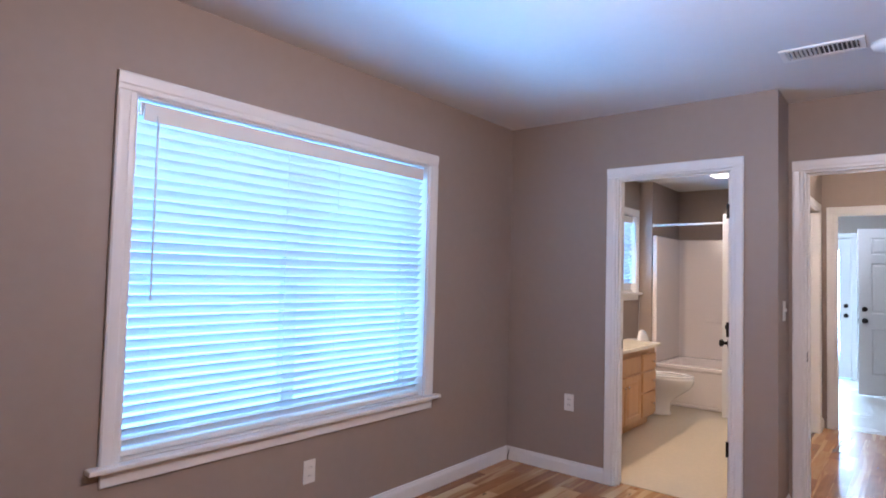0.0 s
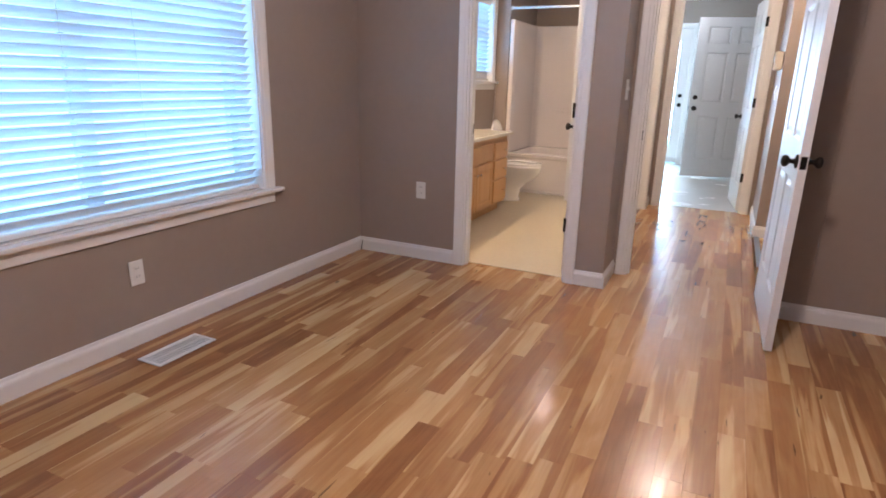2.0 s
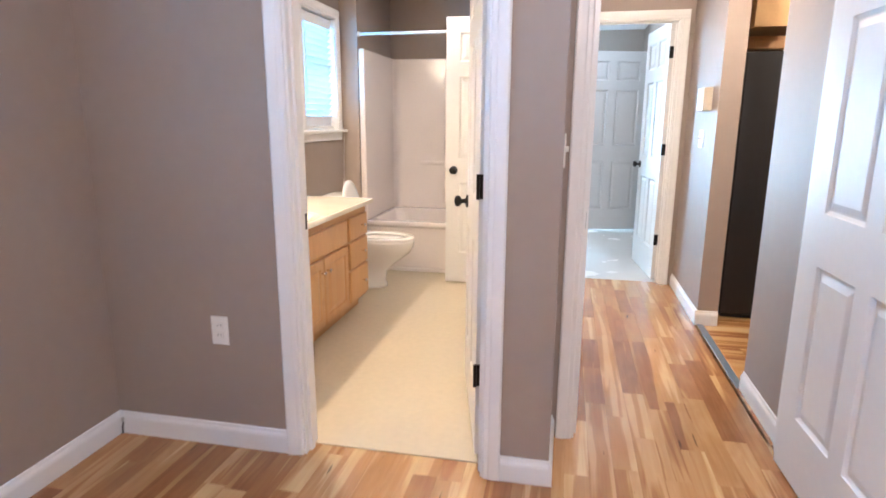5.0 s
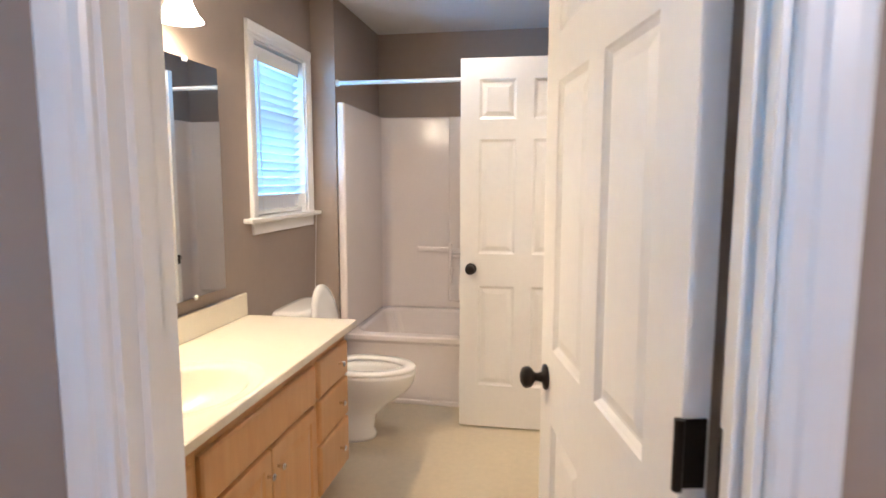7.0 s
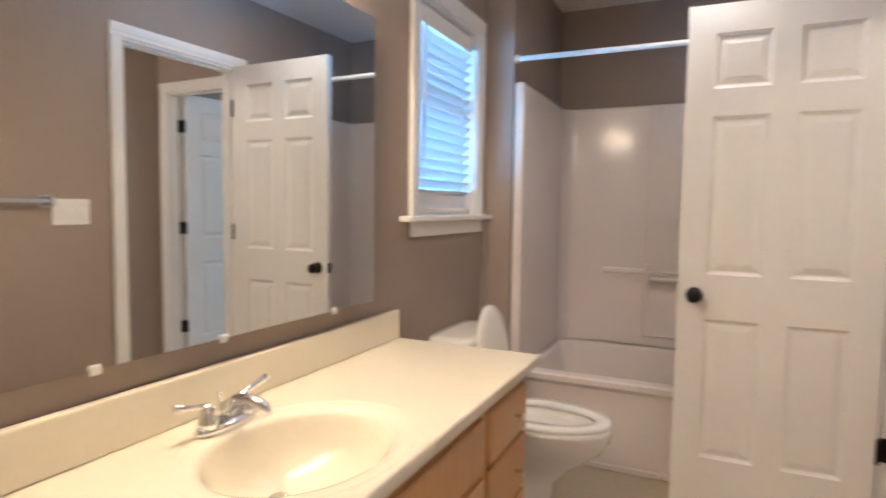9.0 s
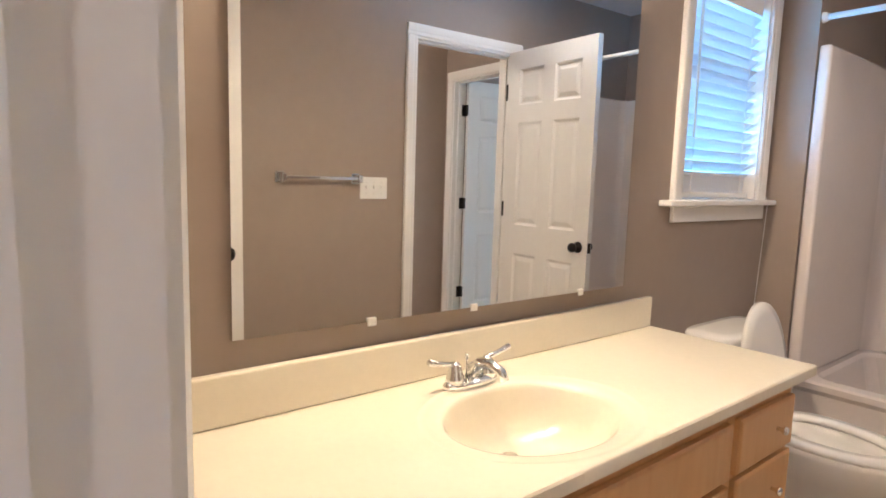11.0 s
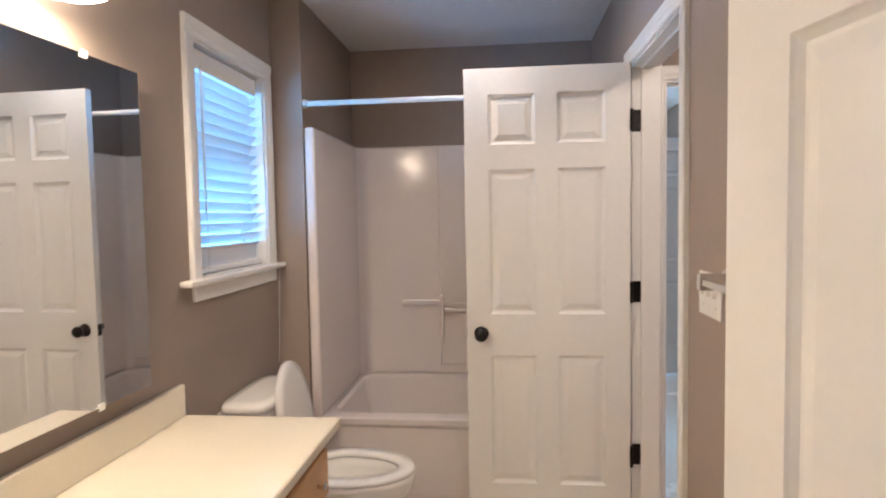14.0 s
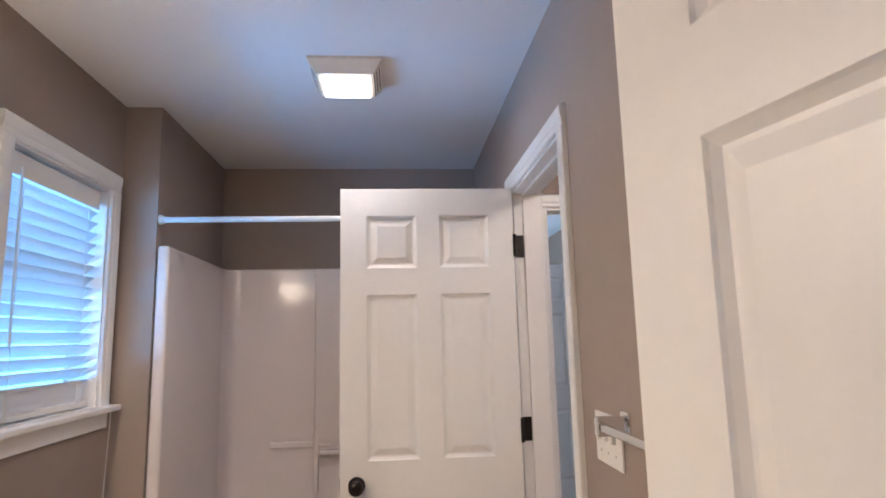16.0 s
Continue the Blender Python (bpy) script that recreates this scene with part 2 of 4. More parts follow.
def thing(name, m, label, category, group="", kind=""):
    ob = new(name)
    ob.empty_display_size = 0.05
    ob.matrix_world = m
    return tagged(ob, label, category, group, kind)


def box(x0, x1, y0, y1, z0, z1, bevel=0.0, bm=None, seg=1):
    b = bmesh.new()
    bmesh.ops.create_cube(b, size=1, matrix=Matrix.Translation(((x0 + x1) / 2, (y0 + y1) / 2, (z0 + z1) / 2)) @ Matrix.Diagonal((x1 - x0, y1 - y0, z1 - z0, 1)))
    if bevel:
        bmesh.ops.bevel(b, geom=b.edges[:], offset=bevel, segments=seg, affect="EDGES", profile=0.5)
    if bm is None:
        return b
    return merge(bm, b)


def merge(bm, b):
    me = bpy.data.meshes.new("tmp")
    b.to_mesh(me)
    b.free()
    bm.from_mesh(me)
    bpy.data.meshes.remove(me)
    return bm


def lathe(profile, n=28, m=None, bm=None):
    """Turn (radius, height) pairs about z."""
    b = bmesh.new()
    rings = []
    for r, z in profile:
        rings.append([b.verts.new((max(r, 1e-4) * math.cos(2 * math.pi * i / n), max(r, 1e-4) * math.sin(2 * math.pi * i / n), z)) for i in range(n)])
    for a, c in zip(rings, rings[1:]):
        for i in range(n):
            b.faces.new((a[i], a[(i + 1) % n], c[(i + 1) % n], c[i]))
    b.faces.new(rings[0][::-1])
    b.faces.new(rings[-1])
    if m is not None:
        bmesh.ops.transform(b, matrix=m, verts=b.verts)
    return b if bm is None else merge(bm, b)


def tube(points, r, n=12, bm=None):
    """A round bar along points."""
    b = bmesh.new()
    pts = [Vector(p) for p in points]
    rings = []
    for i, p in enumerate(pts):
        d = (pts[min(i + 1, len(pts) - 1)] - pts[max(i - 1, 0)]).normalized()
        u = d.cross(Vector((0.13, 0.29, 0.95)) if abs(d.z) < 0.9 else Vector((1, 0.1, 0))).normalized()
        v = d.cross(u)
        rr = r[i] if isinstance(r, (list, tuple)) else r
        rings.append([b.verts.new(p + rr * (math.cos(2 * math.pi * k / n) * u + math.sin(2 * math.pi * k / n) * v)) for k in range(n)])
    for a, c in zip(rings, rings[1:]):
        for k in range(n):
            b.faces.new((a[k], a[(k + 1) % n], c[(k + 1) % n], c[k]))
    b.faces.new(rings[0][::-1])
    b.faces.new(rings[-1])
    return b if bm is None else merge(bm, b)


def loft(sections, close=True):
    """Skin closed outlines of equal length, one above the other."""
    b = bmesh.new()
    rings = [[b.verts.new(p) for p in s] for s in sections]
    n = len(rings[0])
    for a, c in zip(rings, rings[1:]):
        for i in range(n):
            b.faces.new((a[i], a[(i + 1) % n], c[(i + 1) % n], c[i]))
    if close:
        b.faces.new(rings[0][::-1])
        b.faces.new(rings[-1])
    return b


def wall(name, x0, x1, y0, y1, z0, z1, holes=(), label="greige painted plaster wall", material=None):
    """A wall box with openings cut through its thin side; holes are (a0, a1, z0, z1) along its length."""
    along_x = (x1 - x0) > (y1 - y0)
    a0, a1 = (x0, x1) if along_x else (y0, y1)
    t0, t1 = (y0, y1) if along_x else (x0, x1)
    us = sorted({a0, a1, *[h[0] for h in holes], *[h[1] for h in holes]})
    ws = sorted({z0, z1, *[h[2] for h in holes], *[h[3] for h in holes]})
    us = [u for u in us if a0 <= u <= a1]
    ws = [w for w in ws if z0 <= w <= z1]

    def solid(i, j):
        if not (0 <= i < len(us) - 1 and 0 <= j < len(ws) - 1):
            return False
        u, w = (us[i] + us[i + 1]) / 2, (ws[j] + ws[j + 1]) / 2
        return not any(h[0] < u < h[1] and h[2] < w < h[3] for h in holes)

    b = bmesh.new()

    def P(u, t, w):
        return (u, t, w) if along_x else (t, u, w)

    def quad(*ps):
        b.faces.new([b.verts.new(P(*p)) for p in ps])

    for i in range(len(us) - 1):
        for j in range(len(ws) - 1):
            if not solid(i, j):
                continue
            u, v, w, k = us[i], us[i + 1], ws[j], ws[j + 1]
            quad((u, t0, w), (v, t0, w), (v, t0, k), (u, t0, k))
            quad((u, t1, w), (u, t1, k), (v, t1, k), (v, t1, w))
            if not solid(i - 1, j):
                quad((u, t0, w), (u, t0, k), (u, t1, k), (u, t1, w))
            if not solid(i + 1, j):
                quad((v, t0, w), (v, t1, w), (v, t1, k), (v, t0, k))
            if not solid(i, j - 1):
                quad((u, t0, w), (u, t1, w), (v, t1, w), (v, t0, w))
            if not solid(i, j + 1):
                quad((u, t0, k), (v, t0, k), (v, t1, k), (u, t1, k))
    bmesh.ops.remove_doubles(b, verts=b.verts, dist=1e-5)
    return tagged(part(name, b, material or M_WALL), label, "wall", kind="structure")


def slab(name, x0, x1, y0, y1, z0, z1, material, label, category):
    return tagged(part(name, box(x0, x1, y0, y1, z0, z1), material), label, category, kind="structure")


CASING = [(0.0, 0.0), (0.0, 0.010), (0.006, 0.014), (0.020, 0.014), (0.026, 0.017), (0.046, 0.019), (0.058, 0.019), (0.064, 0.015), (0.064, 0.0)]
BASE = [(0.0, 0.0), (0.014, 0.0), (0.014, 0.065), (0.012, 0.074), (0.007, 0.083), (0.005, 0.094), (0.0, 0.096)]


def sweep(profile, p, q, side, up):
    """A moulding from p to q; profile pairs run along side and up."""
    b = bmesh.new()
    side, up = Vector(side), Vector(up)
    A = [b.verts.new(Vector(p) + side * s + up * h) for s, h in profile]
    B = [b.verts.new(Vector(q) + side * s + up * h) for s, h in profile]
    n = len(profile)
    for i in range(n):
        b.faces.new((A[i], A[(i + 1) % n], B[(i + 1) % n], B[i]))
    b.faces.new(A[::-1])
    b.faces.new(B)
    return b


def baseboard(name, p, q, out):
    return tagged(part(name, sweep(BASE, (*p, 0.001), (*q, 0.001), (*out, 0), (0, 0, 1)), M_TRIM), "white painted baseboard along the wall foot", "baseboard", kind="structure")


def casing(parent, axis, face, out, a0, a1, z0, z1, foot=True):
    """White moulded casing round an opening, on one face of a wall: two legs and a head."""
    def P(a, d, z):
        return (a, face + out * d, z) if axis == "x" else (face + out * d, a, z)

    def D(a, d, z):
        return (a, out * d, z) if axis == "x" else (out * d, a, z)
    g = 0.006
    for a, s in ((a0 + g, -1), (a1 - g, 1)):
        b = sweep(CASING, P(a, 0, z0), P(a, 0, z1 - g), D(s, 0, 0), D(0, 1, 0))
        part("casing_leg", b, M_TRIM, parent)
    b = sweep(CASING, P(a0 - 0.058, 0.0005, z1 - g), P(a1 + 0.058, 0.0005, z1 - g), (0, 0, 1), D(0, 1, 0))
    part("casing_head", b, M_TRIM, parent)


def jamb(parent, axis, f0, f1, a0, a1, z1, stop_at):
    """The white lining of a door opening with its stop."""
    def B(u0, u1, d0, d1, w0, w1):
        return box(u0, u1, d0, d1, w0, w1) if axis == "x" else box(d0, d1, u0, u1, w0, w1)
    part("jamb", B(a0 - 0.002, a0 + 0.016, f0 - 0.001, f1 + 0.001, 0.001, z1), M_TRIM, parent)
    part("jamb", B(a1 - 0.016, a1 + 0.002, f0 - 0.001, f1 + 0.001, 0.001, z1), M_TRIM, parent)
    part("head_jamb", B(a0 + 0.016, a1 - 0.016, f0 - 0.001, f1 + 0.001, z1 - 0.016, z1 + 0.002), M_TRIM, parent)
    part("door_stop", B(a0 + 0.016, a0 + 0.027, stop_at, stop_at + 0.03, 0.001, z1 - 0.016), M_TRIM, parent)
    part("door_stop", B(a1 - 0.027, a1 - 0.016, stop_at, stop_at + 0.03, 0.001, z1 - 0.016), M_TRIM, parent)
    part("door_stop", B(a0 + 0.027, a1 - 0.027, stop_at, stop_at + 0.03, z1 - 0.027, z1 - 0.016), M_TRIM, parent)


KNOB = [(0.0, 0.0), (0.030, 0.0), (0.032, 0.003), (0.030, 0.008), (0.014, 0.012), (0.011, 0.020), (0.011, 0.030), (0.020, 0.036), (0.026, 0.043), (0.027, 0.052), (0.023, 0.060), (0.012, 0.065), (0.0, 0.066)]


def panel_door(name, m, w, label, h=2.03, t=0.035, mat_=None, knob=True, hinge_side=1, glass=None, category="door", hinges=(0.22, 1.0, 1.82), deadbolt=False, knob_z=0.90):
    """A six-panel leaf. Local: hinge edge at x=0, free edge at x=w, thickness along y, foot at z=0."""
    mat_ = mat_ or M_DOOR
    d = thing(name, m, label, category, "six-panel doors")
    st, mid = 0.105 * w / 0.71, 0.092
    cols = [0, st, w / 2 - mid / 2, w / 2 + mid / 2, w - st, w]
    rows = [0, 0.24, 0.805, 0.985, 1.605, 1.71, 1.92, h]
    b = bmesh.new()
    for s in (-1, 1):
        for i in range(5):
            for j in range(7):
                if i in (1, 3) and j in (1, 3, 5):
                    continue
                b.faces.new([b.verts.new((x, s * t / 2, z)) for x, z in ((cols[i], rows[j]), (cols[i + 1], rows[j]), (cols[i + 1], rows[j + 1]), (cols[i], rows[j + 1]))])
    for ps in (((0, 0), (w, 0)), ((0, h), (w, h)), ((0, 0), (0, h)), ((w, 0), (w, h))):
        (xa, za), (xb, zb) = ps
        b.faces.new([b.verts.new(v) for v in ((xa, -t / 2, za), (xb, -t / 2, zb), (xb, t / 2, zb), (xa, t / 2, za))])
    bmesh.ops.remove_doubles(b, verts=b.verts, dist=1e-5)
    leaf = part("leaf", b, mat_, d)
    for i in (1, 3):
        for j in (1, 3, 5):
            b = bmesh.new()
            x0, x1, z0, z1 = cols[i], cols[i + 1], rows[j], rows[j + 1]
            for s in (-1, 1):
                prev = None
                for ins, dep in ((0, 0), (0.004, 0.004), (0.013, 0.010), (0.019, 0.010), (0.042, 0.003), (0.044, 0.003)):
                    ring = [b.verts.new((x, s * (t / 2 - dep), z)) for x, z in ((x0 + ins, z0 + ins), (x1 - ins, z0 + ins), (x1 - ins, z1 - ins), (x0 + ins, z1 - ins))]
                    if prev:
                        for k in range(4):
                            b.faces.new((prev[k], prev[(k + 1) % 4], ring[(k + 1) % 4], ring[k]))
                    prev = ring
                b.faces.new(prev)
            part("panel", b, mat_, d)
    if knob:
        for s in (-1, 1):
            part("knob", lathe(KNOB, 24, Matrix.Translation((w - 0.062, s * t / 2, knob_z)) @ Matrix.Rotation(-s * math.pi / 2, 4, "X")), M_BRONZE, d, "dark bronze round knob", smooth=True)
            if deadbolt:
                part("deadbolt", lathe([(0, 0), (0.030, 0), (0.030, 0.010), (0.022, 0.016), (0.0, 0.017)], 20, Matrix.Translation((w - 0.062, s * t / 2, knob_z + 0.14)) @ Matrix.Rotation(-s * math.pi / 2, 4, "X")), M_BRONZE, d, "dark bronze deadbolt", smooth=True)
        part("latch_plate", box(w - 0.0005, w + 0.0015, -0.0125, 0.0125, knob_z - 0.028, knob_z + 0.028), M_BRONZE, d)
    for z in hinges:
        b = tube([(-0.004, hinge_side * (t / 2 + 0.004), z - 0.045), (-0.004, hinge_side * (t / 2 + 0.004), z + 0.045)], 0.0065, 10)
        box(-0.0025, 0.0, -t / 2 + 0.004, t / 2, z - 0.044, z + 0.044, bm=b)
        part("hinge", b, M_BRONZE, d, "dark bronze butt hinge")
    return d


def door_frame(name, axis, f0, f1, a0, a1, z1, stop, label, faces=(True, True), hinge_leaf=None, strike=None):
    fr = thing(name, Matrix(), label, "door frame", kind="structure")
    jamb(fr, axis, f0, f1, a0, a1, z1, stop)
    if faces[0]:
        casing(fr, axis, f0, -1, a0, a1, 0.001, z1)
    if faces[1]:
        casing(fr, axis, f1, 1, a0, a1, 0.001, z1)
    for which, d0, d1, zs in (hinge_leaf or ()):
        a = a0 + 0.016 if which == 0 else a1 - 0.016
        for z in zs:
            u0, u1 = (a, a + 0.002) if which == 0 else (a - 0.002, a)
            part("hinge_plate", box(u0, u1, d0, d1, z - 0.045, z + 0.045) if axis == "x" else box(d0, d1, u0, u1, z - 0.045, z + 0.045), M_BRONZE, fr, "dark bronze hinge plate")
    if strike:
        which, d0, d1, z = strike
        a = a0 + 0.016 if which == 0 else a1 - 0.016
        u0, u1 = (a, a + 0.0015) if which == 0 else (a - 0.0015, a)
        part("strike_plate", box(u0, u1, d0, d1, z - 0.03, z + 0.03) if axis == "x" else box(d0, d1, u0, u1, z - 0.03, z + 0.03), M_BRONZE, fr, "dark bronze strike plate")
    return fr


# ---- the shell ----
H = 2.47
BX, TX = -1.81, -1.88          # bedroom and bathroom faces of the outside wall
YB, YT = 3.955, 4.061          # the wall between bedroom and bathroom
XR, XH = -0.24, -0.13          # the wall between bathroom and hall
slab("ground", -14, 16, -12, 24, -0.5, -0.31, mat("lawn", (0.05, 0.09, 0.03), 0.9, 0, 3, 0.3), "green lawn round the house", "ground")
slab("floor", -2.1, 3.4, -1.7, 10.7, -0.3, -0.012, M_SUB, "dark subfloor under the floor coverings", "floor")
slab("floor_bathroom", TX, -0.185, 4.06, 7.7, -0.012, 0.001, M_TILEV, "cream sheet vinyl bathroom floor", "floor")
slab("floor_utility", -1.9, 0.9, 6.93, 10.5, -0.012, 0.001, M_PALEV, "pale sheet vinyl utility room floor", "floor")
slab("ceiling", -2.1, 3.4, -1.7, 10.7, H, H + 0.12, M_CEIL, "white painted flat ceiling", "ceiling")
BW = (1.19, 2.985, 0.600, 2.042)
TW = (6.04, 6.665, 1.214, 2.08)
wall("wall_west_bedroom", -2.06, BX, -1.6, 4.035, 0, H, [BW])
wall("wall_west_bathroom", -2.06, TX, 4.036, 7.7, 0, H, [TW])
wall("wall_south", BX, 3.3, -1.7, -1.6, 0, H)
wall("wall_east", 3.3, 3.4, -1.7, 10.6, 0, H)
wall("wall_bedroom_bathroom", BX, -0.028, YB, YT, 0, H, [(-0.985, -0.262, -1, 2.04)])
wall("wall_recess_west", -0.131, -0.029, YT + 0.001, 4.305, 0, H)
wall("wall_hall_door", -0.131, 1.06, 4.306, 4.415, 0, H, [(0.05, 0.881, -1, 2.045)])
wall("wall_recess_east", 0.905, 1.06, YB, 4.305, 0, H)
wall("wall_bedroom_north", 1.061, 3.3, YB, 4.09, 0, H)
wall("wall_bathroom_east", XR, XH, 4.416, 7.8, 0, H, [(5.86, 6.585, -1, 2.045)])
wall("wall_bathroom_corner", XR, -0.132, YT + 0.001, 4.415, 0, H)
wall("wall_tub_back", -2.06, XR - 0.001, 7.70, 7.8, 0, H)
wall("wall_tub_side", TX + 0.001, -1.73, 6.765, 7.699, 0, H)
wall("wall_hall_east_near", 0.888, 1.06, 4.416, 4.95, 0, H)
wall("wall_hall_east_far", 0.86, 0.985, 5.91, 6.87, 0, H)
wall("wall_hall_end", XH + 0.001, 1.06, 6.871, 6.98, 0, H, [(-0.035, 0.765, -1, 2.04)])
wall("wall_utility_east", 0.90, 1.06, 6.981, 10.5, 0, H, [(9.33, 10.23, -1, 2.07)])
wall("wall_utility_north", -2.0, 3.3, 10.501, 10.6, 0, H, [(-0.97, -0.15, -1, 2.06)])
wall("wall_utility_west", -2.0, -1.9, 7.801, 10.5, 0, H)
wall("wall_kitchen_north", 1.061, 3.3, 7.4, 7.5, 0, H)
wall("wall_garage_east", 1.9, 2.0, 9.0, 10.5, 0, H)

for i, (p, q, o) in enumerate((((BX, -1.6), (BX, YB), (1, 0)), ((BX, YB), (-1.043, YB), (0, -1)), ((-0.204, YB), (-0.028, YB), (0, -1)), ((-0.028, YB - 0.014), (-0.028, 4.305), (1, 0)),
                               ((0.905, 4.305), (0.905, YB), (-1, 0)), ((0.905, YB), (3.3, YB), (0, -1)),
                               ((XH, 4.415), (XH, 5.80), (1, 0)), ((XH, 6.645), (XH, 6.87), (1, 0)), ((0.888, 4.436), (0.888, 4.95), (-1, 0)), ((0.86, 5.91), (0.86, 6.87), (-1, 0)),
                               ((0.846, 5.91), (0.985, 5.91), (0, -1)), ((0.888, 4.95), (1.06, 4.95), (0, 1)), ((0.90, 6.98), (0.90, 9.27), (-1, 0)), ((0.9, 10.5), (-0.09, 10.5), (0, -1)), ((-1.03, 10.5), (-1.9, 10.5), (0, -1)),
                               ((XR, 4.1), (XR, 5.80), (-1, 0)), ((XR, 6.645), (XR, 6.76), (-1, 0)), ((TX, 5.9), (TX, 6.76), (1, 0)))):
    baseboard("baseboard_%d" % (i + 1), p, q, o)

# ---- doors ----
door_frame("door_frame_1", "x", YB, YT, -0.985, -0.262, 2.04, 3.985, "white moulded casing of the bathroom doorway", hinge_leaf=[(1, 4.022, 4.057, (0.345, 1.065, 1.79))], strike=(0, 4.02, 4.054, 0.92))
door_frame("door_frame_2", "y", XR, XH, 5.86, 6.585, 2.045, XR + 0.037, "white moulded casing of the bathroom's hall doorway", hinge_leaf=[(1, XR, XR + 0.035, (0.385, 1.09, 1.808))])
door_frame("door_frame_3", "x", 4.306, 4.415, 0.05, 0.881, 2.045, 4.345, "white moulded casing of the bedroom's hall doorway", strike=(0, 4.31, 4.335, 0.92))
door_frame("door_frame_4", "x", 6.871, 6.98, -0.035, 0.765, 2.04, 6.91, "white moulded casing at the hall's end", hinge_leaf=[(1, 6.945, 6.98, (0.342, 1.073, 1.81))])
panel_door("bathroom_door", pose(-0.300, 4.083, 0.012, 0, 0, 102.5), 0.775, "white six-panel door standing open into the bathroom", h=2.02, hinge_side=1, hinges=(0.333, 1.053, 1.778), knob_z=0.905)
panel_door("hall_side_door", pose(-0.252, 6.558, 0.013, 0, 0, 180), 0.69, "white six-panel door standing open before the tub", hinge_side=1, hinges=(0.372, 1.077, 1.795))
panel_door("bedroom_door", pose(0.846, 4.297, 0.012, 0, 0, -88.6), 0.875, "white six-panel bedroom door standing open", hinge_side=1)
panel_door("utility_door", pose(0.730, 6.988, 0.012, 0, 0, 96), 0.745, "white six-panel door open into the utility room", hinge_side=-1, hinges=(0.33, 1.061, 1.80))
panel_door("steel_side_door", pose(0.875, 9.30, 0.03, 0, 0, 196), 0.90, "grey-white steel six-panel door standing open", mat_=M_GREYDOOR, deadbolt=True, hinge_side=-1, h=2.03)
door_frame("door_frame_5", "y", 0.90, 1.06, 9.33, 10.23, 2.07, 0.98, "white casing of the utility side door", faces=(True, False))
door_frame("door_frame_6", "x", 10.501, 10.6, -0.97, -0.15, 2.06, 10.56, "white casing round the glazed back door", faces=(True, False))


def glazed_door():
    d = thing("glazed_back_door", pose(-0.56, 10.545, 0.02), "white back door with one tall glass pane", "door")
    w, h = 0.78, 2.01
    b = box(-w / 2, -0.26, -0.022, 0.022, 0, h)
    box(0.26, w / 2, -0.022, 0.022, 0, h, bm=b)
    box(-0.26, 0.26, -0.022, 0.022, 0, 0.24, bm=b)
    box(-0.26, 0.26, -0.022, 0.022, h - 0.15, h, bm=b)
    part("leaf", b, M_DOOR, d)
    for z0, z1, x0, x1 in ((0.22, 0.26, -0.28, 0.28), (h - 0.17, h - 0.13, -0.28, 0.28), (0.26, h - 0.17, -0.28, -0.25), (0.26, h - 0.17, 0.25, 0.28)):
        part("glazing_bead", box(x0, x1, -0.029, -0.0225, z0, z1, 0.002), M_DOOR, d)
    p = part("pane", box(-0.255, 0.255, -0.004, 0.004, 0.245, h - 0.155), M_GLASS, d)
    p.visible_shadow = False
    for z, prof in ((0.9, KNOB), (1.04, [(0, 0), (0.03, 0), (0.03, 0.01), (0.022, 0.016), (0, 0.017)])):
        part("knob" if prof is KNOB else "deadbolt", lathe(prof, 20, Matrix.Translation((0.33, -0.022, z)) @ Matrix.Rotation(math.pi / 2, 4, "X")), M_BRONZE, d, smooth=True)


glazed_door()
# bright outdoors beyond the openings
for nm, m_, sx, sz in (("backdrop_bedroom_window", pose(-2.9, 2.1, 1.3, 90, 0, 90), 5.0, 4.0), ("backdrop_bath_window", pose(-2.85, 7.65, 1.6, 90, 0, 90), 6.0, 4.0), ("backdrop_back_door", pose(-0.3, 11.8, 1.2, 90, 0, 0), 4.0, 3.4)):
    b = bmesh.new()
    bmesh.ops.create_grid(b, x_segments=1, y_segments=1, size=0.5, matrix=m_ @ Matrix.Diagonal((sx, sz, 1, 1)))
    o = tagged(part(nm, b, M_SKY), "bright hazy daylight outside the window", "backdrop", kind="structure")
    o.visible_shadow = False


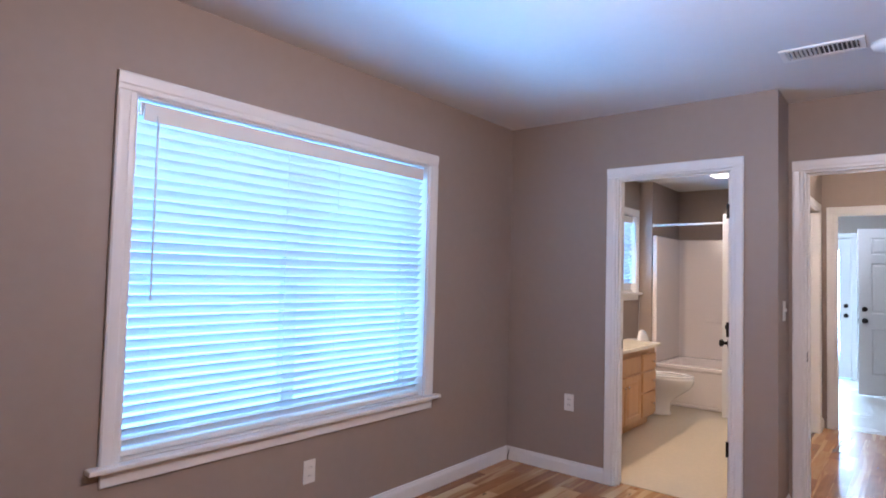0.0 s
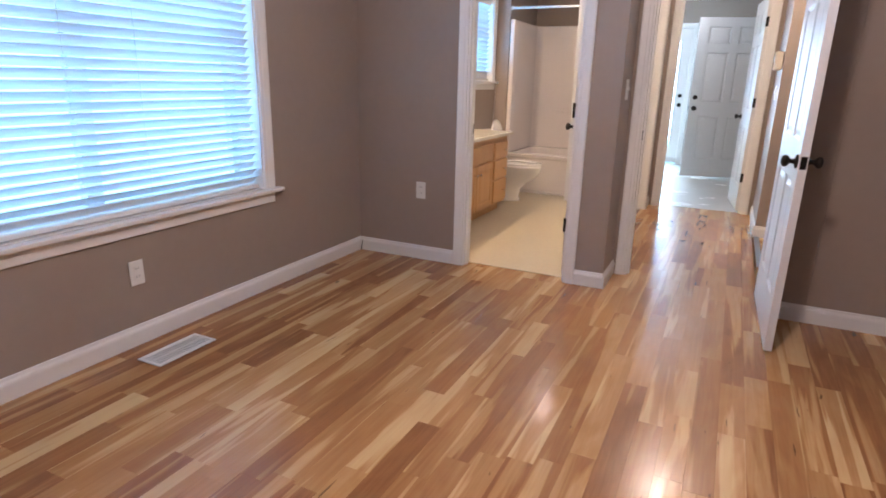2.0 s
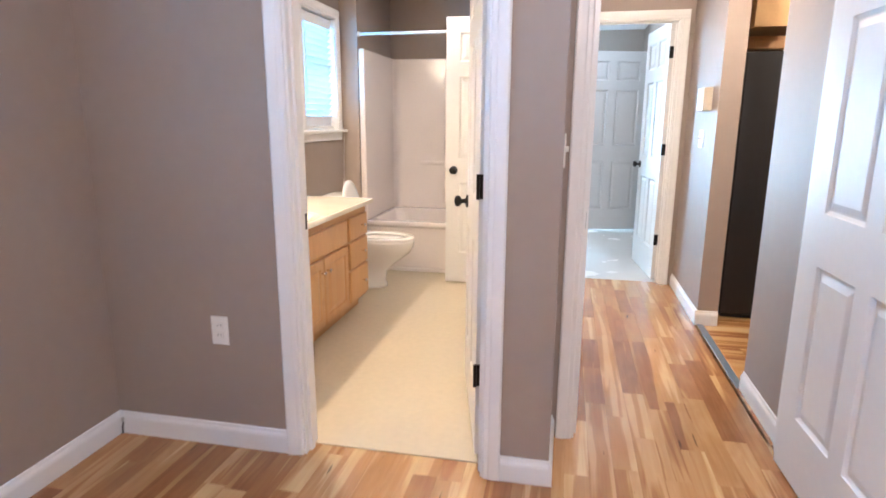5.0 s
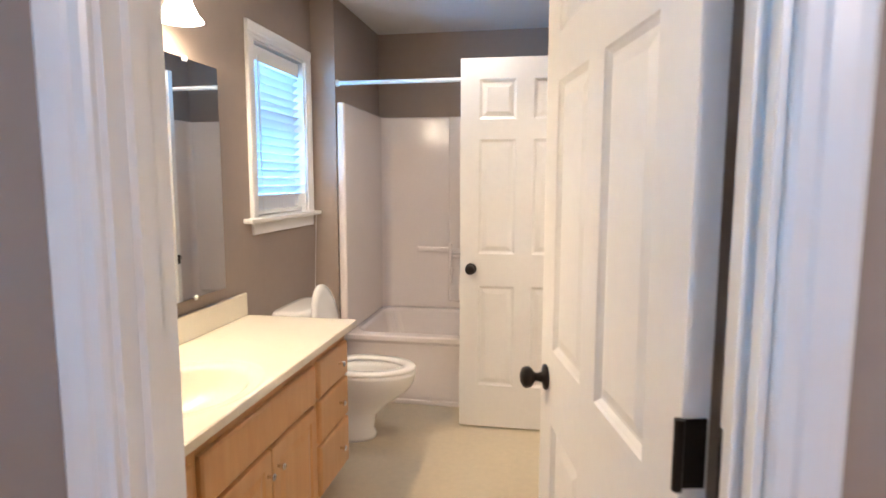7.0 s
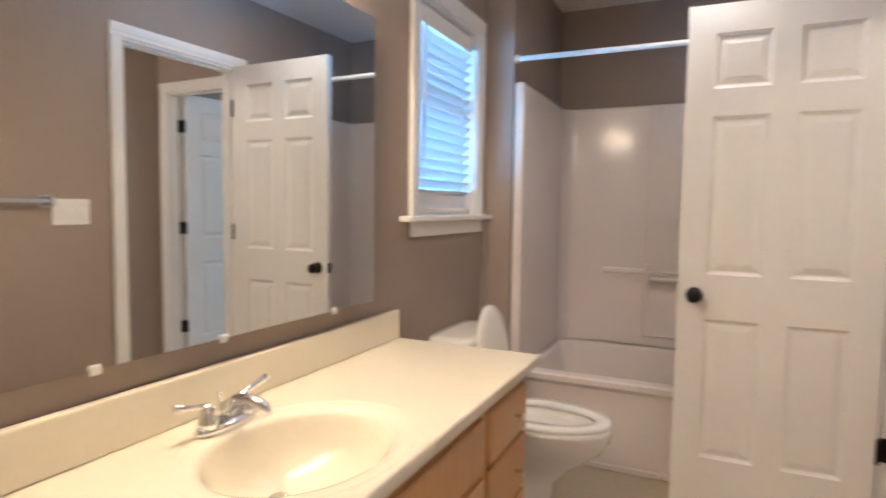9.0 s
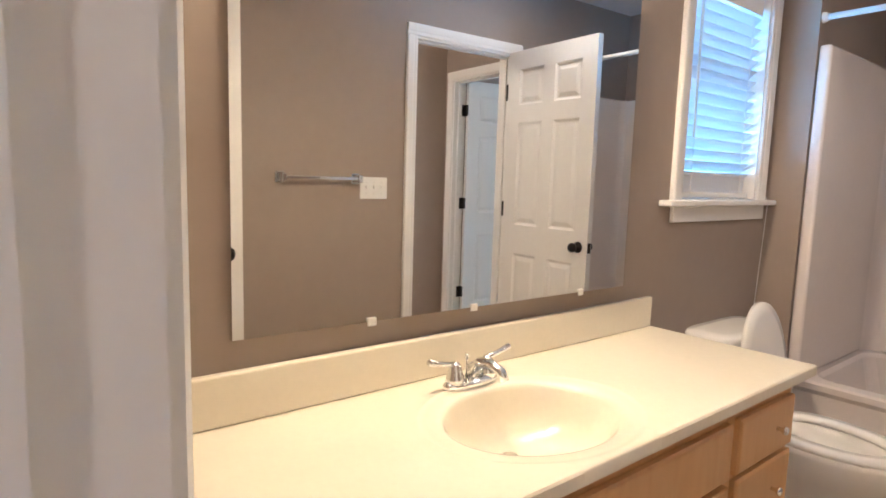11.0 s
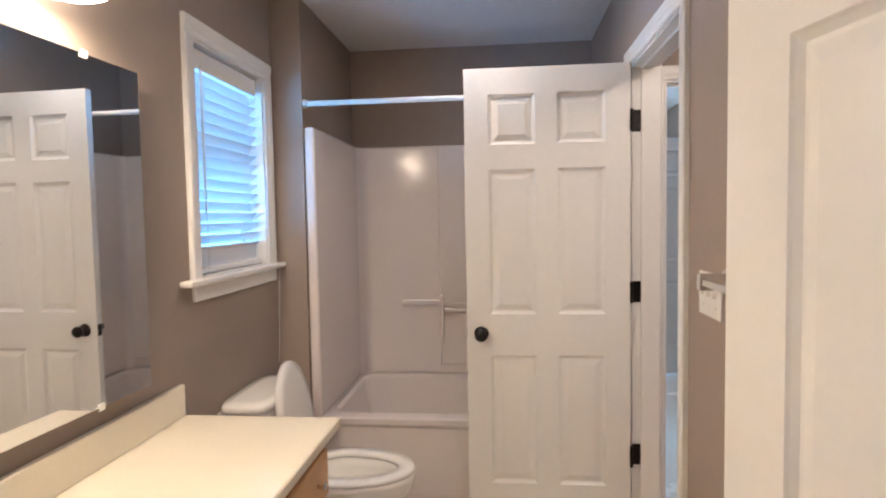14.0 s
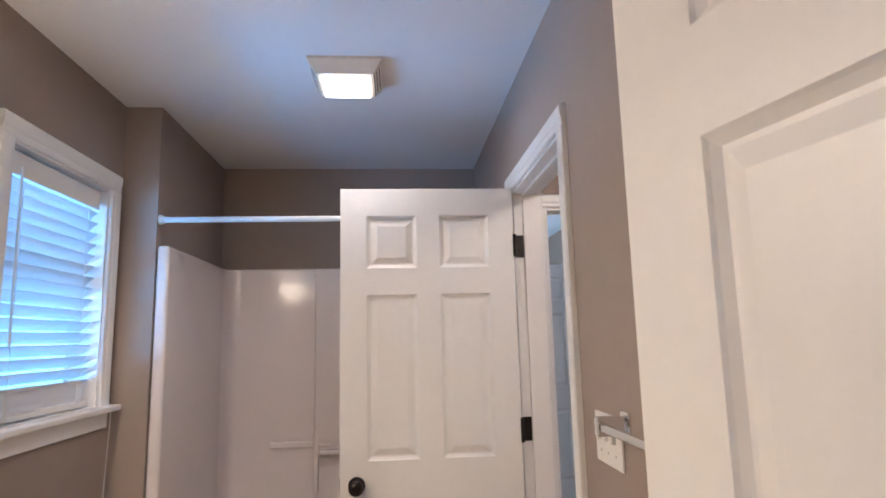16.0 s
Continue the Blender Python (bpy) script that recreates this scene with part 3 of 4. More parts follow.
# ---- windows and blinds ----
def window(name, face, outer, a0, a1, z0, z1, label, stool_a, cw=0.07, mull=False):
    """Sash, casing, stool and apron of a window in an outside wall; the room lies on +x."""
    wd = thing(name, Matrix(), label, "window", kind="structure")
    part("lining", box(outer, face - 0.001, a0 - 0.001, a0 + 0.012, z0, z1), M_TRIM, wd)
    part("lining", box(outer, face - 0.001, a1 - 0.012, a1 + 0.001, z0, z1), M_TRIM, wd)
    part("lining", box(outer, face - 0.001, a0 + 0.012, a1 - 0.012, z1 - 0.012, z1 + 0.001), M_TRIM, wd)
    x = outer + 0.03
    zm = (z0 + z1) / 2
    for u0, u1, w0, w1 in ((a0 + 0.012, a0 + 0.055, z0, z1 - 0.012), (a1 - 0.055, a1 - 0.012, z0, z1 - 0.012), (a0 + 0.055, a1 - 0.055, z1 - 0.055, z1 - 0.012), (a0 + 0.055, a1 - 0.055, z0, z0 + 0.05), (a0 + 0.055, a1 - 0.055, zm - 0.02, zm + 0.02)):
        part("sash_rail", box(x, x + 0.04, u0, u1, w0, w1, 0.003), M_VINYLWIN, wd)
    if mull:
        am = (a0 + a1) / 2
        part("mullion", box(x - 0.005, x + 0.045, am - 0.04, am + 0.04, z0 + 0.05, z1 - 0.055, 0.003), M_VINYLWIN, wd)
    for w0, w1 in ((z0 + 0.05, zm - 0.02), (zm + 0.02, z1 - 0.055)):
        p = part("pane", box(x + 0.015, x + 0.019, a0 + 0.055, a1 - 0.055, w0, w1), M_GLASS, wd)
        p.visible_shadow = False
    k = cw / 0.064
    prof = [(s * k, h) for s, h in CASING]
    for a, s in ((a0 + 0.004, -1), (a1 - 0.004, 1)):
        part("casing_leg", sweep(prof, (face, a, z0), (face, a, z1 - 0.0045), (0, s, 0), (1, 0, 0)), M_TRIM, wd)
    part("casing_head", sweep(prof, (face + 0.0005, a0 - cw + 0.005, z1 - 0.004), (face + 0.0005, a1 + cw - 0.005, z1 - 0.004), (0, 0, 1), (1, 0, 0)), M_TRIM, wd)
    part("sill", box(outer + 0.02, face - 0.0005, a0 + 0.001, a1 - 0.001, z0 + 0.0005, z0 + 0.004), M_TRIM, wd)
    part("stool", box(face + 0.0003, face + 0.05, stool_a[0], stool_a[1], z0 - 0.021, z0 + 0.001, 0.005, seg=2), M_TRIM, wd)
    part("apron", box(face + 0.001, face + 0.016, a0 - cw + 0.01, a1 + cw - 0.01, z0 - 0.082, z0 - 0.0215, 0.003), M_TRIM, wd)
    return wd


def blind(name, x, a0, a1, z0, z1, label, ladders, slat_w=0.052, pitch=0.0435, tilt=43, wand=None, valance=0.075, stack=0):
    """A slatted blind hanging in a window."""
    bl = thing(name, Matrix(), label, "blind")
    part("valance", box(x + 0.012, x + 0.022, a0 + 0.03, a1 - 0.012, z1 - valance - 0.008, z1 - 0.008, 0.003), M_PLATE, bl, "white valance board")
    part("head_rail", box(x - 0.025, x + 0.010, a0 + 0.02, a1 - 0.01, z1 - 0.06, z1 - 0.004, 0.002), M_PLATE, bl)
    b = bmesh.new()
    n = 5
    pts = []
    for i in range(n):
        u = -slat_w / 2 + slat_w * i / (n - 1)
        pts.append((u, 0.0030 * (1 - (2 * u / slat_w) ** 2)))
    ca, sa = math.cos(radians(tilt)), math.sin(radians(tilt))
    A, B = [], []
    for t in (0.0014, -0.0014):
        seq = pts if t > 0 else pts[::-1]
        for u, v in seq:
            px, pz = u * ca - (v + t) * sa, u * sa + (v + t) * ca
            A.append(b.verts.new((px, -(a1 - a0) / 2 + 0.004, pz)))
            B.append(b.verts.new((px, (a1 - a0) / 2 - 0.004, pz)))
    for i in range(len(A)):
        b.faces.new((A[i], A[(i + 1) % len(A)], B[(i + 1) % len(A)], B[i]))
    b.faces.new(A)
    b.faces.new(B[::-1])
    me = None
    top, low = z1 - valance + 0.01, z0 + 0.034 + stack * 0.006
    k = 0
    z = top
    rnd = random.Random(7)
    while z > low:
        if me is None:
            ob = part("slat", b, M_SLAT, bl)
            me = ob.data
        else:
            ob = new("slat", me)
            ob.parent = bl
        ob.matrix_basis = pose(x - 0.005, (a0 + a1) / 2, z, 0, rnd.uniform(-1.5, 1.5), 0) @ pose(0, 0, 0, rnd.uniform(-0.1, 0.1), 0, 0)
        z -= pitch
        k += 1
    for s in range(stack):
        ob = new("slat", me)
        ob.parent = bl
        ob.matrix_basis = pose(x - 0.005, (a0 + a1) / 2, z0 + 0.032 + s * 0.006, 0, -tilt, 0)
    part("bottom_rail", box(x - 0.03, x + 0.02, a0 + 0.004, a1 - 0.004, z0 + 0.006, z0 + 0.028, 0.004), M_PLATE, bl)
    for a in ladders:
        part("ladder_cord", tube([(x + 0.021, a, top + 0.02), (x + 0.021, a, z0 + 0.02)], 0.0011, 6), M_PLATE, bl)
        part("ladder_cord", tube([(x - 0.031, a, top + 0.02), (x - 0.031, a, z0 + 0.02)], 0.0011, 6), M_PLATE, bl)
    if wand:
        a, zl = wand
        part("tilt_wand", tube([(x + 0.03, a, z1 - valance + 0.02), (x + 0.034, a, zl)], 0.0038, 8), M_PLATE, bl)
    return bl


window("window_1", BX, -2.05, *BW, "wide double-hung window with white casing", (1.075, 3.10), 0.075, mull=True)
blind("bedroom_blind", -1.855, BW[0] + 0.016, BW[1] - 0.016, BW[2] + 0.002, BW[3] - 0.016, "wide white slatted blind lowered and half open", (1.30, 1.944, 2.268, 2.93), wand=(1.29, 1.22))
window("window_2", TX, -2.055, *TW, "small bathroom window with white casing", (5.905, 6.765), 0.068)
bb = blind("bathroom_blind", -1.925, TW[0] + 0.014, TW[1] - 0.014, TW[2] + 0.002, TW[3] - 0.014, "white slatted bathroom blind lowered and half open", (6.16, 6.56), wand=(6.13, 1.45), stack=7)
part("pull_cord", tube([(-1.876, 6.63, 2.0), (-1.87, 6.64, 1.3), (-1.825, 6.655, 1.215), (-1.822, 6.655, 1.19), (-1.84, 6.66, 0.75)], 0.0014, 6), M_PLATE, bb)


# ---- plates, vents, small fixtures ----
def outlet(name, m, label, holes=True):
    """Local: plate in the xz plane, room on -y."""
    o = thing(name, m, label, "outlet", "wall outlets")
    part("plate", box(-0.036, 0.036, -0.006, 0.0, -0.058, 0.058, 0.0025, seg=2), M_PLATE, o)
    for z in (-0.02, 0.02):
        part("socket", box(-0.016, 0.016, -0.0085, -0.0055, z - 0.014, z + 0.014, 0.002), M_PLATE, o)
        b = box(-0.008, -0.006, -0.0092, -0.008, z - 0.002, z + 0.007)
        box(0.006, 0.008, -0.0092, -0.008, z - 0.002, z + 0.007, bm=b)
        part("slot", b, M_SLOT, o)
    return o


def switch(name, m, label, gangs=1):
    o = thing(name, m, label, "light switch", "light switches")
    w = 0.036 + 0.023 * (gangs - 1)
    part("plate", box(-w, w, -0.006, 0.0, -0.058, 0.058, 0.0025, seg=2), M_PLATE, o)
    for g in range(gangs):
        x = (g - (gangs - 1) / 2) * 0.046
        part("toggle", box(x - 0.005, x + 0.005, -0.017, -0.005, -0.004, 0.014, 0.002), M_PLATE, o)
        for z in (-0.03, 0.03):
            part("screw", lathe([(0, 0), (0.003, 0), (0.003, 0.001), (0, 0.0012)], 8, Matrix.Translation((x, -0.006, z)) @ Matrix.Rotation(math.pi / 2, 4, "X")), M_STEEL, o)
    return o


outlet("wall_outlet", pose(BX, 2.115, 0.345, 0, 0, 90), "white duplex outlet on the wall under the window")
outlet("wall_outlet", pose(-1.305, YB, 0.492, 0, 0, 0), "white blank-looking outlet plate near the bathroom door")
outlet("wall_outlet", pose(1.56, YB, 0.42, 0, 0, 0), "white duplex outlet beside the bedroom door")
switch("light_switch", pose(-0.028, 4.13, 1.195, 0, 0, 90), "white switch plate beside the hall doorway")
switch("light_switch", pose(XR, 5.61, 1.205, 0, 0, -90), "white three-gang switch plate beside the door", 3)
switch("light_switch", pose(0.86, 6.28, 1.18, 0, 0, -90), "white two-gang switch plate under the thermostat", 2)

cb = thing("cable_end", pose(-1.79, 3.935, 0.001), "short black cable end in the corner of the floor", "cable")
part("cord", tube([(0, 0, 0), (0.004, -0.002, 0.03), (0.018, -0.012, 0.055), (0.022, -0.016, 0.07)], 0.004, 8), M_SLOT, cb, smooth=True)
part("connector", tube([(0.022, -0.016, 0.07), (0.024, -0.018, 0.085)], 0.0055, 8), M_STEEL, cb)
th = thing("thermostat", pose(0.86, 6.17, 1.433, 0, 0, -90), "almond thermostat box on the hall wall", "thermostat")
part("body", box(-0.095, 0.095, -0.055, 0, -0.072, 0.072, 0.006, seg=2), M_ALMOND, th)
part("dial_window", box(-0.06, 0.06, -0.058, -0.0545, -0.01, 0.04, 0.001), M_PLATE, th)

fv = thing("floor_vent", pose(-1.598, 2.124, 0.002, 0, 0, 0), "white louvred metal floor register", "floor vent")
b = box(-0.072, 0.072, -0.158, -0.140, 0, 0.005, 0.0015)
box(-0.072, 0.072, 0.140, 0.158, 0, 0.005, 0.0015, bm=b)
box(-0.072, -0.052, -0.140, 0.140, 0, 0.005, 0.0015, bm=b)
box(0.052, 0.072, -0.140, 0.140, 0, 0.005, 0.0015, bm=b)
part("frame", b, M_PLATE, fv)
# near-black sheet that paints the shade of the duct below the louvres
part("duct_shade", box(-0.052, 0.052, -0.14, 0.14, 0.0, 0.001), M_SLOT, fv)
sl = None
for i in range(21):
    b_ = -0.133 + i * 0.0133
    if sl is None:
        s_ob = part("slat", box(-0.052, 0.052, -0.0035, 0.0035, 0.001, 0.004), M_PLATE, fv)
        sl = s_ob.data
    else:
        s_ob = new("slat", sl)
        s_ob.parent = fv
    s_ob.matrix_basis = pose(0, b_, 0)
part("slat_bar", box(-0.004, 0.004, -0.14, 0.14, 0.0042, 0.0052), M_PLATE, fv)

cv = thing("ceiling_vent", pose(0.24, 3.43, H), "white louvred ceiling air register", "ceiling vent")
b = box(-0.17, 0.17, -0.085, -0.06, -0.008, 0, 0.002)
box(-0.17, 0.17, 0.06, 0.085, -0.008, 0, 0.002, bm=b)
box(-0.17, -0.145, -0.06, 0.06, -0.008, 0, 0.002, bm=b)
box(0.145, 0.17, -0.06, 0.06, -0.008, 0, 0.002, bm=b)
part("frame", b, M_PLATE, cv)
# the duct's darkness above the louvres, painted as a near-black sheet
part("duct_shade", box(-0.145, 0.145, -0.06, 0.06, -0.001, 0), M_SLOT, cv)
for i in range(16):
    x_ = -0.135 + i * 0.018
    bs = box(-0.001, 0.001, -0.06, 0.06, -0.008, 0.004)
    bmesh.ops.transform(bs, matrix=pose(x_, 0, -0.006, 0, 35 if i < 8 else -35, 0), verts=bs.verts)
    part("slat", bs, M_PLATE, cv)

sd = thing("smoke_detector", pose(0.49, 3.50, H), "round white smoke detector on the ceiling", "smoke detector")
part("body", lathe([(0, 0), (0.065, 0), (0.066, -0.014), (0.058, -0.030), (0.03, -0.036), (0, -0.037)]), M_PLATE, sd, smooth=True)


def dome(name, x, y, label):
    d = thing(name, pose(x, y, H), label, "ceiling lamp", "ceiling lamps")
    part("pan", lathe([(0, 0), (0.15, 0), (0.152, -0.018), (0.145, -0.022), (0, -0.022)]), M_STEEL, d, smooth=False)
    o = part("shade", lathe([(0.14, -0.0225), (0.138, -0.04), (0.115, -0.07), (0.07, -0.092), (0.0, -0.1)]), M_BEDGLOW, d, "lit frosted glass dome", smooth=True)
    o.visible_shadow = False


dome("ceiling_lamp", 0.30, 1.65, "round frosted ceiling lamp, lit, in the bedroom")
dome("ceiling_lamp", 0.40, 5.35, "round frosted ceiling lamp, lit, in the hall")

# ---- bathroom: fan light, vanity light ----
fl = thing("fan_light", pose(-0.905, 6.40, H), "square beige exhaust fan with a lit lens", "ceiling light")
S0, S1 = 0.135, 0.105
part("housing", loft([[(-S0, -S0, 0), (S0, -S0, 0), (S0, S0, 0), (-S0, S0, 0)], [(-S0, -S0, -0.012), (S0, -S0, -0.012), (S0, S0, -0.012), (-S0, S0, -0.012)], [(-S1, -S1, -0.055), (S1, -S1, -0.055), (S1, S1, -0.055), (-S1, S1, -0.055)]]), mat("aged_white_plastic", (0.70, 0.62, 0.52), 0.5, 0, 12, 0.03), fl)
part("lens", box(-0.09, 0.09, -0.09, 0.09, -0.068, -0.0555, 0.008, seg=2), M_GLOW, fl, "lit frosted lens")
for s in (-1, 1):
    for k in range(6):
        bs = box(-0.09, 0.09, -0.0015, 0.0015, -0.004, 0.004)
        u = k / 5
        r_ = S0 - 0.005 - u * (S0 - S1 - 0.006)
        bmesh.ops.transform(bs, matrix=pose(s * (r_ + 0.0005), 0, -0.016 - u * 0.034, 0, 0, 90), verts=bs.verts)
        # every second bar is near-black: the shaded gap between slats, put in as colour
        part("grille_slat_and_gap", bs, M_SLOT if k % 2 else M_PLATE, fl)
lamp("fan_lamp", "AREA", 5, (1.0, 0.86, 0.72), pose(-0.905, 6.40, H - 0.075), 0.17)

vl = thing("vanity_light", pose(TX, 5.00, 2.10), "three-shade nickel vanity light above the mirror", "wall lamp")
part("back_plate", box(0.0, 0.028, -0.42, 0.42, -0.045, 0.045, 0.008, seg=2), M_STEEL, vl)
SHADE = [(0.024, 0.0), (0.032, -0.006), (0.037, -0.03), (0.045, -0.065), (0.060, -0.098), (0.077, -0.118), (0.079, -0.121), (0.074, -0.119), (0.057, -0.096), (0.042, -0.063), (0.034, -0.03), (0.028, -0.006)]
for y_ in (-0.295, 0.0, 0.295):
    part("arm", tube([(0.025, y_, 0.0), (0.07, y_, 0.006), (0.115, y_, 0.0), (0.125, y_, -0.02)], 0.008, 10), M_STEEL, vl, smooth=True)
    part("socket_cup", lathe([(0, 0.0), (0.026, 0.0), (0.028, -0.02), (0.024, -0.035), (0, -0.036)], 18, Matrix.Translation((0.125, y_, -0.005))), M_STEEL, vl, smooth=True)
    bs = bmesh.new()
    nseg = 28
    rings = [[bs.verts.new((r * math.cos(2 * math.pi * i / nseg), r * math.sin(2 * math.pi * i / nseg), z)) for i in range(nseg)] for r, z in SHADE]
    for q in range(len(rings)):
        a_, c_ = rings[q], rings[(q + 1) % len(rings)]
        for i in range(nseg):
            bs.faces.new((a_[i], a_[(i + 1) % nseg], c_[(i + 1) % nseg], c_[i]))
    bmesh.ops.transform(bs, matrix=Matrix.Translation((0.125, y_, -0.03)), verts=bs.verts)
    part("shade", bs, M_SHADE, vl, "lit frosted glass bell shade", smooth=True)
    lamp("vanity_bulb", "POINT", 14, (1.0, 0.77, 0.51), pose(TX + 0.125, 5.00 + y_, 1.972), 0.03)

# ---- vanity ----
VF = -1.355
van = thing("vanity_cabinet", pose(0, 0, 0.001), "maple vanity cabinet with drawers and panel doors", "cabinet")
VY0, VY1, VZ = 4.10, 5.852, 0.735
part("body", box(TX + 0.002, VF - 0.02, VY0 + 0.002, VY1, 0.09, 0.60), M_CAB, van)
part("front_rail", box(VF - 0.042, VF - 0.0205, VY0 + 0.002, VY1 - 0.019, 0.6005, VZ - 0.001), M_CAB, van)
part("side_panel", box(TX + 0.002, VF - 0.0205, VY1 - 0.018, VY1, 0.6005, VZ - 0.001), M_CAB, van)
part("side_panel", box(TX + 0.002, VF - 0.043, VY0 + 0.002, VY0 + 0.02, 0.6005, VZ - 0.001), M_CAB, van)
part("toe_kick", box(TX + 0.002, VF - 0.085, VY0 + 0.002, VY1 - 0.002, 0.0, 0.0895), M_CAB, van)


def raised_front(kind, y0, y1, z0, z1, knobs):
    """A raised-panel front on the cabinet face, with its knobs."""
    b = bmesh.new()
    prev = None
    for ins, x in ((0.0, -0.0195), (0.0, -0.003), (0.004, 0.0), (0.048, 0.0), (0.054, -0.006), (0.060, -0.006), (0.085, 0.0), (0.088, 0.0)) if kind == "door" else ((0.0, -0.0195), (0.0, -0.006), (0.006, -0.001), (0.010, 0.0)):
        ring = [b.verts.new((VF + x, y, z)) for y, z in ((y0 + ins, z0 + ins), (y1 - ins, z0 + ins), (y1 - ins, z1 - ins), (y0 + ins, z1 - ins))]
        if prev:
            for k in range(4):
                b.faces.new((prev[k], prev[(k + 1) % 4], ring[(k + 1) % 4], ring[k]))
        prev = ring
    b.faces.new(prev)
    f = part("cabinet_door" if kind == "door" else "drawer_front", b, M_CAB, van)
    for ky, kz in knobs:
        part("knob", lathe([(0, 0), (0.006, 0), (0.005, 0.012), (0.010, 0.016), (0.013, 0.022), (0.010, 0.027), (0, 0.028)], 16, Matrix.Translation((VF, ky, kz)) @ Matrix.Rotation(math.pi / 2, 4, "Y")), M_CHROME, f, "small chrome knob", smooth=True)


for y0, y1 in ((5.505, 5.842), (4.13, 4.65)):
    for z0, z1 in ((0.525, 0.675), (0.335, 0.51), (0.11, 0.32)):
        raised_front("drawer", y0, y1, z0, z1, [(y0 + 0.66 * (y1 - y0), (z0 + z1) / 2)])
raised_front("drawer", 4.69, 5.462, 0.525, 0.675, [])
raised_front("door", 4.69, 5.076, 0.11, 0.51, [(5.045, 0.435)])
raised_front("door", 5.088, 5.462, 0.11, 0.51, [(5.12, 0.435)])
part("stile", box(VF - 0.02, VF - 0.0197, VY1 - 0.008, VY1 - 0.001, 0.092, VZ - 0.002), M_CAB, van)
for y0, y1 in ((5.464, 5.503), (4.652, 4.688), (4.102, 4.128)):
    part("stile", box(VF - 0.0199, VF - 0.0188, y0, y1, 0.092, VZ - 0.002), M_CAB, van)

# worktop with the basin sunk into it
CY0, CY1, CX1, CZ = 4.092, 5.887, -1.325, 0.763
BCX, BCY, RX, RY = -1.56, 4.945, 0.175, 0.222
ct = thing("countertop", Matrix(), "cream cultured-marble worktop with moulded oval basin", "countertop")
NS = 64


def top_mesh():
    b = bmesh.new()

    def rim(t):
        c, s = math.cos(t), math.sin(t)
        k = min((CX1 - BCX) / c if c > 1e-6 else 1e9, (TX + 0.001 - BCX) / c if c < -1e-6 else 1e9, (CY1 - BCY) / s if s > 1e-6 else 1e9, (CY0 - BCY) / s if s < -1e-6 else 1e9)
        return BCX + k * c, BCY + k * s
    ts = [2 * math.pi * i / NS for i in range(NS)]
    corners = [math.atan2(y - BCY, x - BCX) % (2 * math.pi) for x in (TX + 0.001, CX1) for y in (CY0, CY1)]
    for c in corners:
        i = min(range(NS), key=lambda k: min(abs(ts[k] - c), 2 * math.pi - abs(ts[k] - c)))
        ts[i] = c
    outer = [rim(t) for t in ts]
    rings = [[(x, y, CZ - 0.03) for x, y in outer], [(x, y, CZ - 0.004) for x, y in outer]]
    rings.append([(min(max(x, TX + 0.003), CX1 - 0.004), min(max(y, CY0 + 0.003), CY1 - 0.004), CZ) for x, y in outer])
    for k, dz in ((1.25, 0.0), (1.22, -0.002), (1.17, -0.0025), (1.06, -0.004), (1.0, -0.008), (0.96, -0.018), (0.90, -0.042), (0.80, -0.075), (0.66, -0.103), (0.48, -0.121), (0.28, -0.130), (0.12, -0.133)):
        rings.append([(BCX + (RX * k) * math.cos(t) - 0.075 * max(0.0, 1 - k), BCY + (RY * k) * math.sin(t), CZ + dz) for t in ts])
    vs = [[b.verts.new(p) for p in r] for r in rings]
    for a_, c_ in zip(vs, vs[1:]):
        for i in range(NS):
            b.faces.new((a_[i], a_[(i + 1) % NS], c_[(i + 1) % NS], c_[i]))
    b.faces.new(vs[-1])
    for f in b.faces:
        f.smooth = len(f.verts) == 4 and max(v.co.z for v in f.verts) < CZ + 0.001 and min(abs(v.co.x - BCX) / RX for v in f.verts) < 1.35 and all(((v.co.x - BCX) / RX) ** 2 + ((v.co.y - BCY) / RY) ** 2 < 2.2 for v in f.verts)
    return b


part("top", top_mesh(), M_MARBLE, ct)
part("backsplash", box(TX + 0.001, TX + 0.024, CY0, CY1 - 0.01, CZ + 0.0005, CZ + 0.108, 0.005, seg=2), M_MARBLE, ct)
dr = part("drain", lathe([(0, 0), (0.021, 0), (0.022, 0.002), (0.018, 0.004), (0.015, 0.002), (0.0, 0.002)], 24, Matrix.Translation((BCX - 0.066, BCY, CZ - 0.1325))), M_CHROME, ct, "chrome drain ring", smooth=True)
part("drain_plug", lathe([(0, 0), (0.012, 0), (0.012, 0.002), (0, 0.003)], 20, Matrix.Translation((BCX - 0.066, BCY, CZ - 0.129))), M_CHROME, ct)

fa = thing("faucet", pose(-1.772, BCY, CZ), "chrome two-lever basin faucet", "faucet")
part("base", loft([[(0.028 * math.cos(t) , 0.085 * math.copysign(abs(math.sin(t)) ** 0.7, math.sin(t)), z) for t in [2 * math.pi * i / 28 for i in range(28)]] for z in (0.0, 0.010)] + [[(0.022 * math.cos(t), 0.078 * math.copysign(abs(math.sin(t)) ** 0.7, math.sin(t)), 0.018) for t in [2 * math.pi * i / 28 for i in range(28)]]]), M_CHROME, fa, smooth=True)
part("spout", tube([(0, 0, 0.012), (0.004, 0, 0.04), (0.03, 0, 0.062), (0.07, 0, 0.068), (0.105, 0, 0.058), (0.118, 0, 0.04)], [0.019, 0.017, 0.014, 0.013, 0.0125, 0.012], 16), M_CHROME, fa, smooth=True)
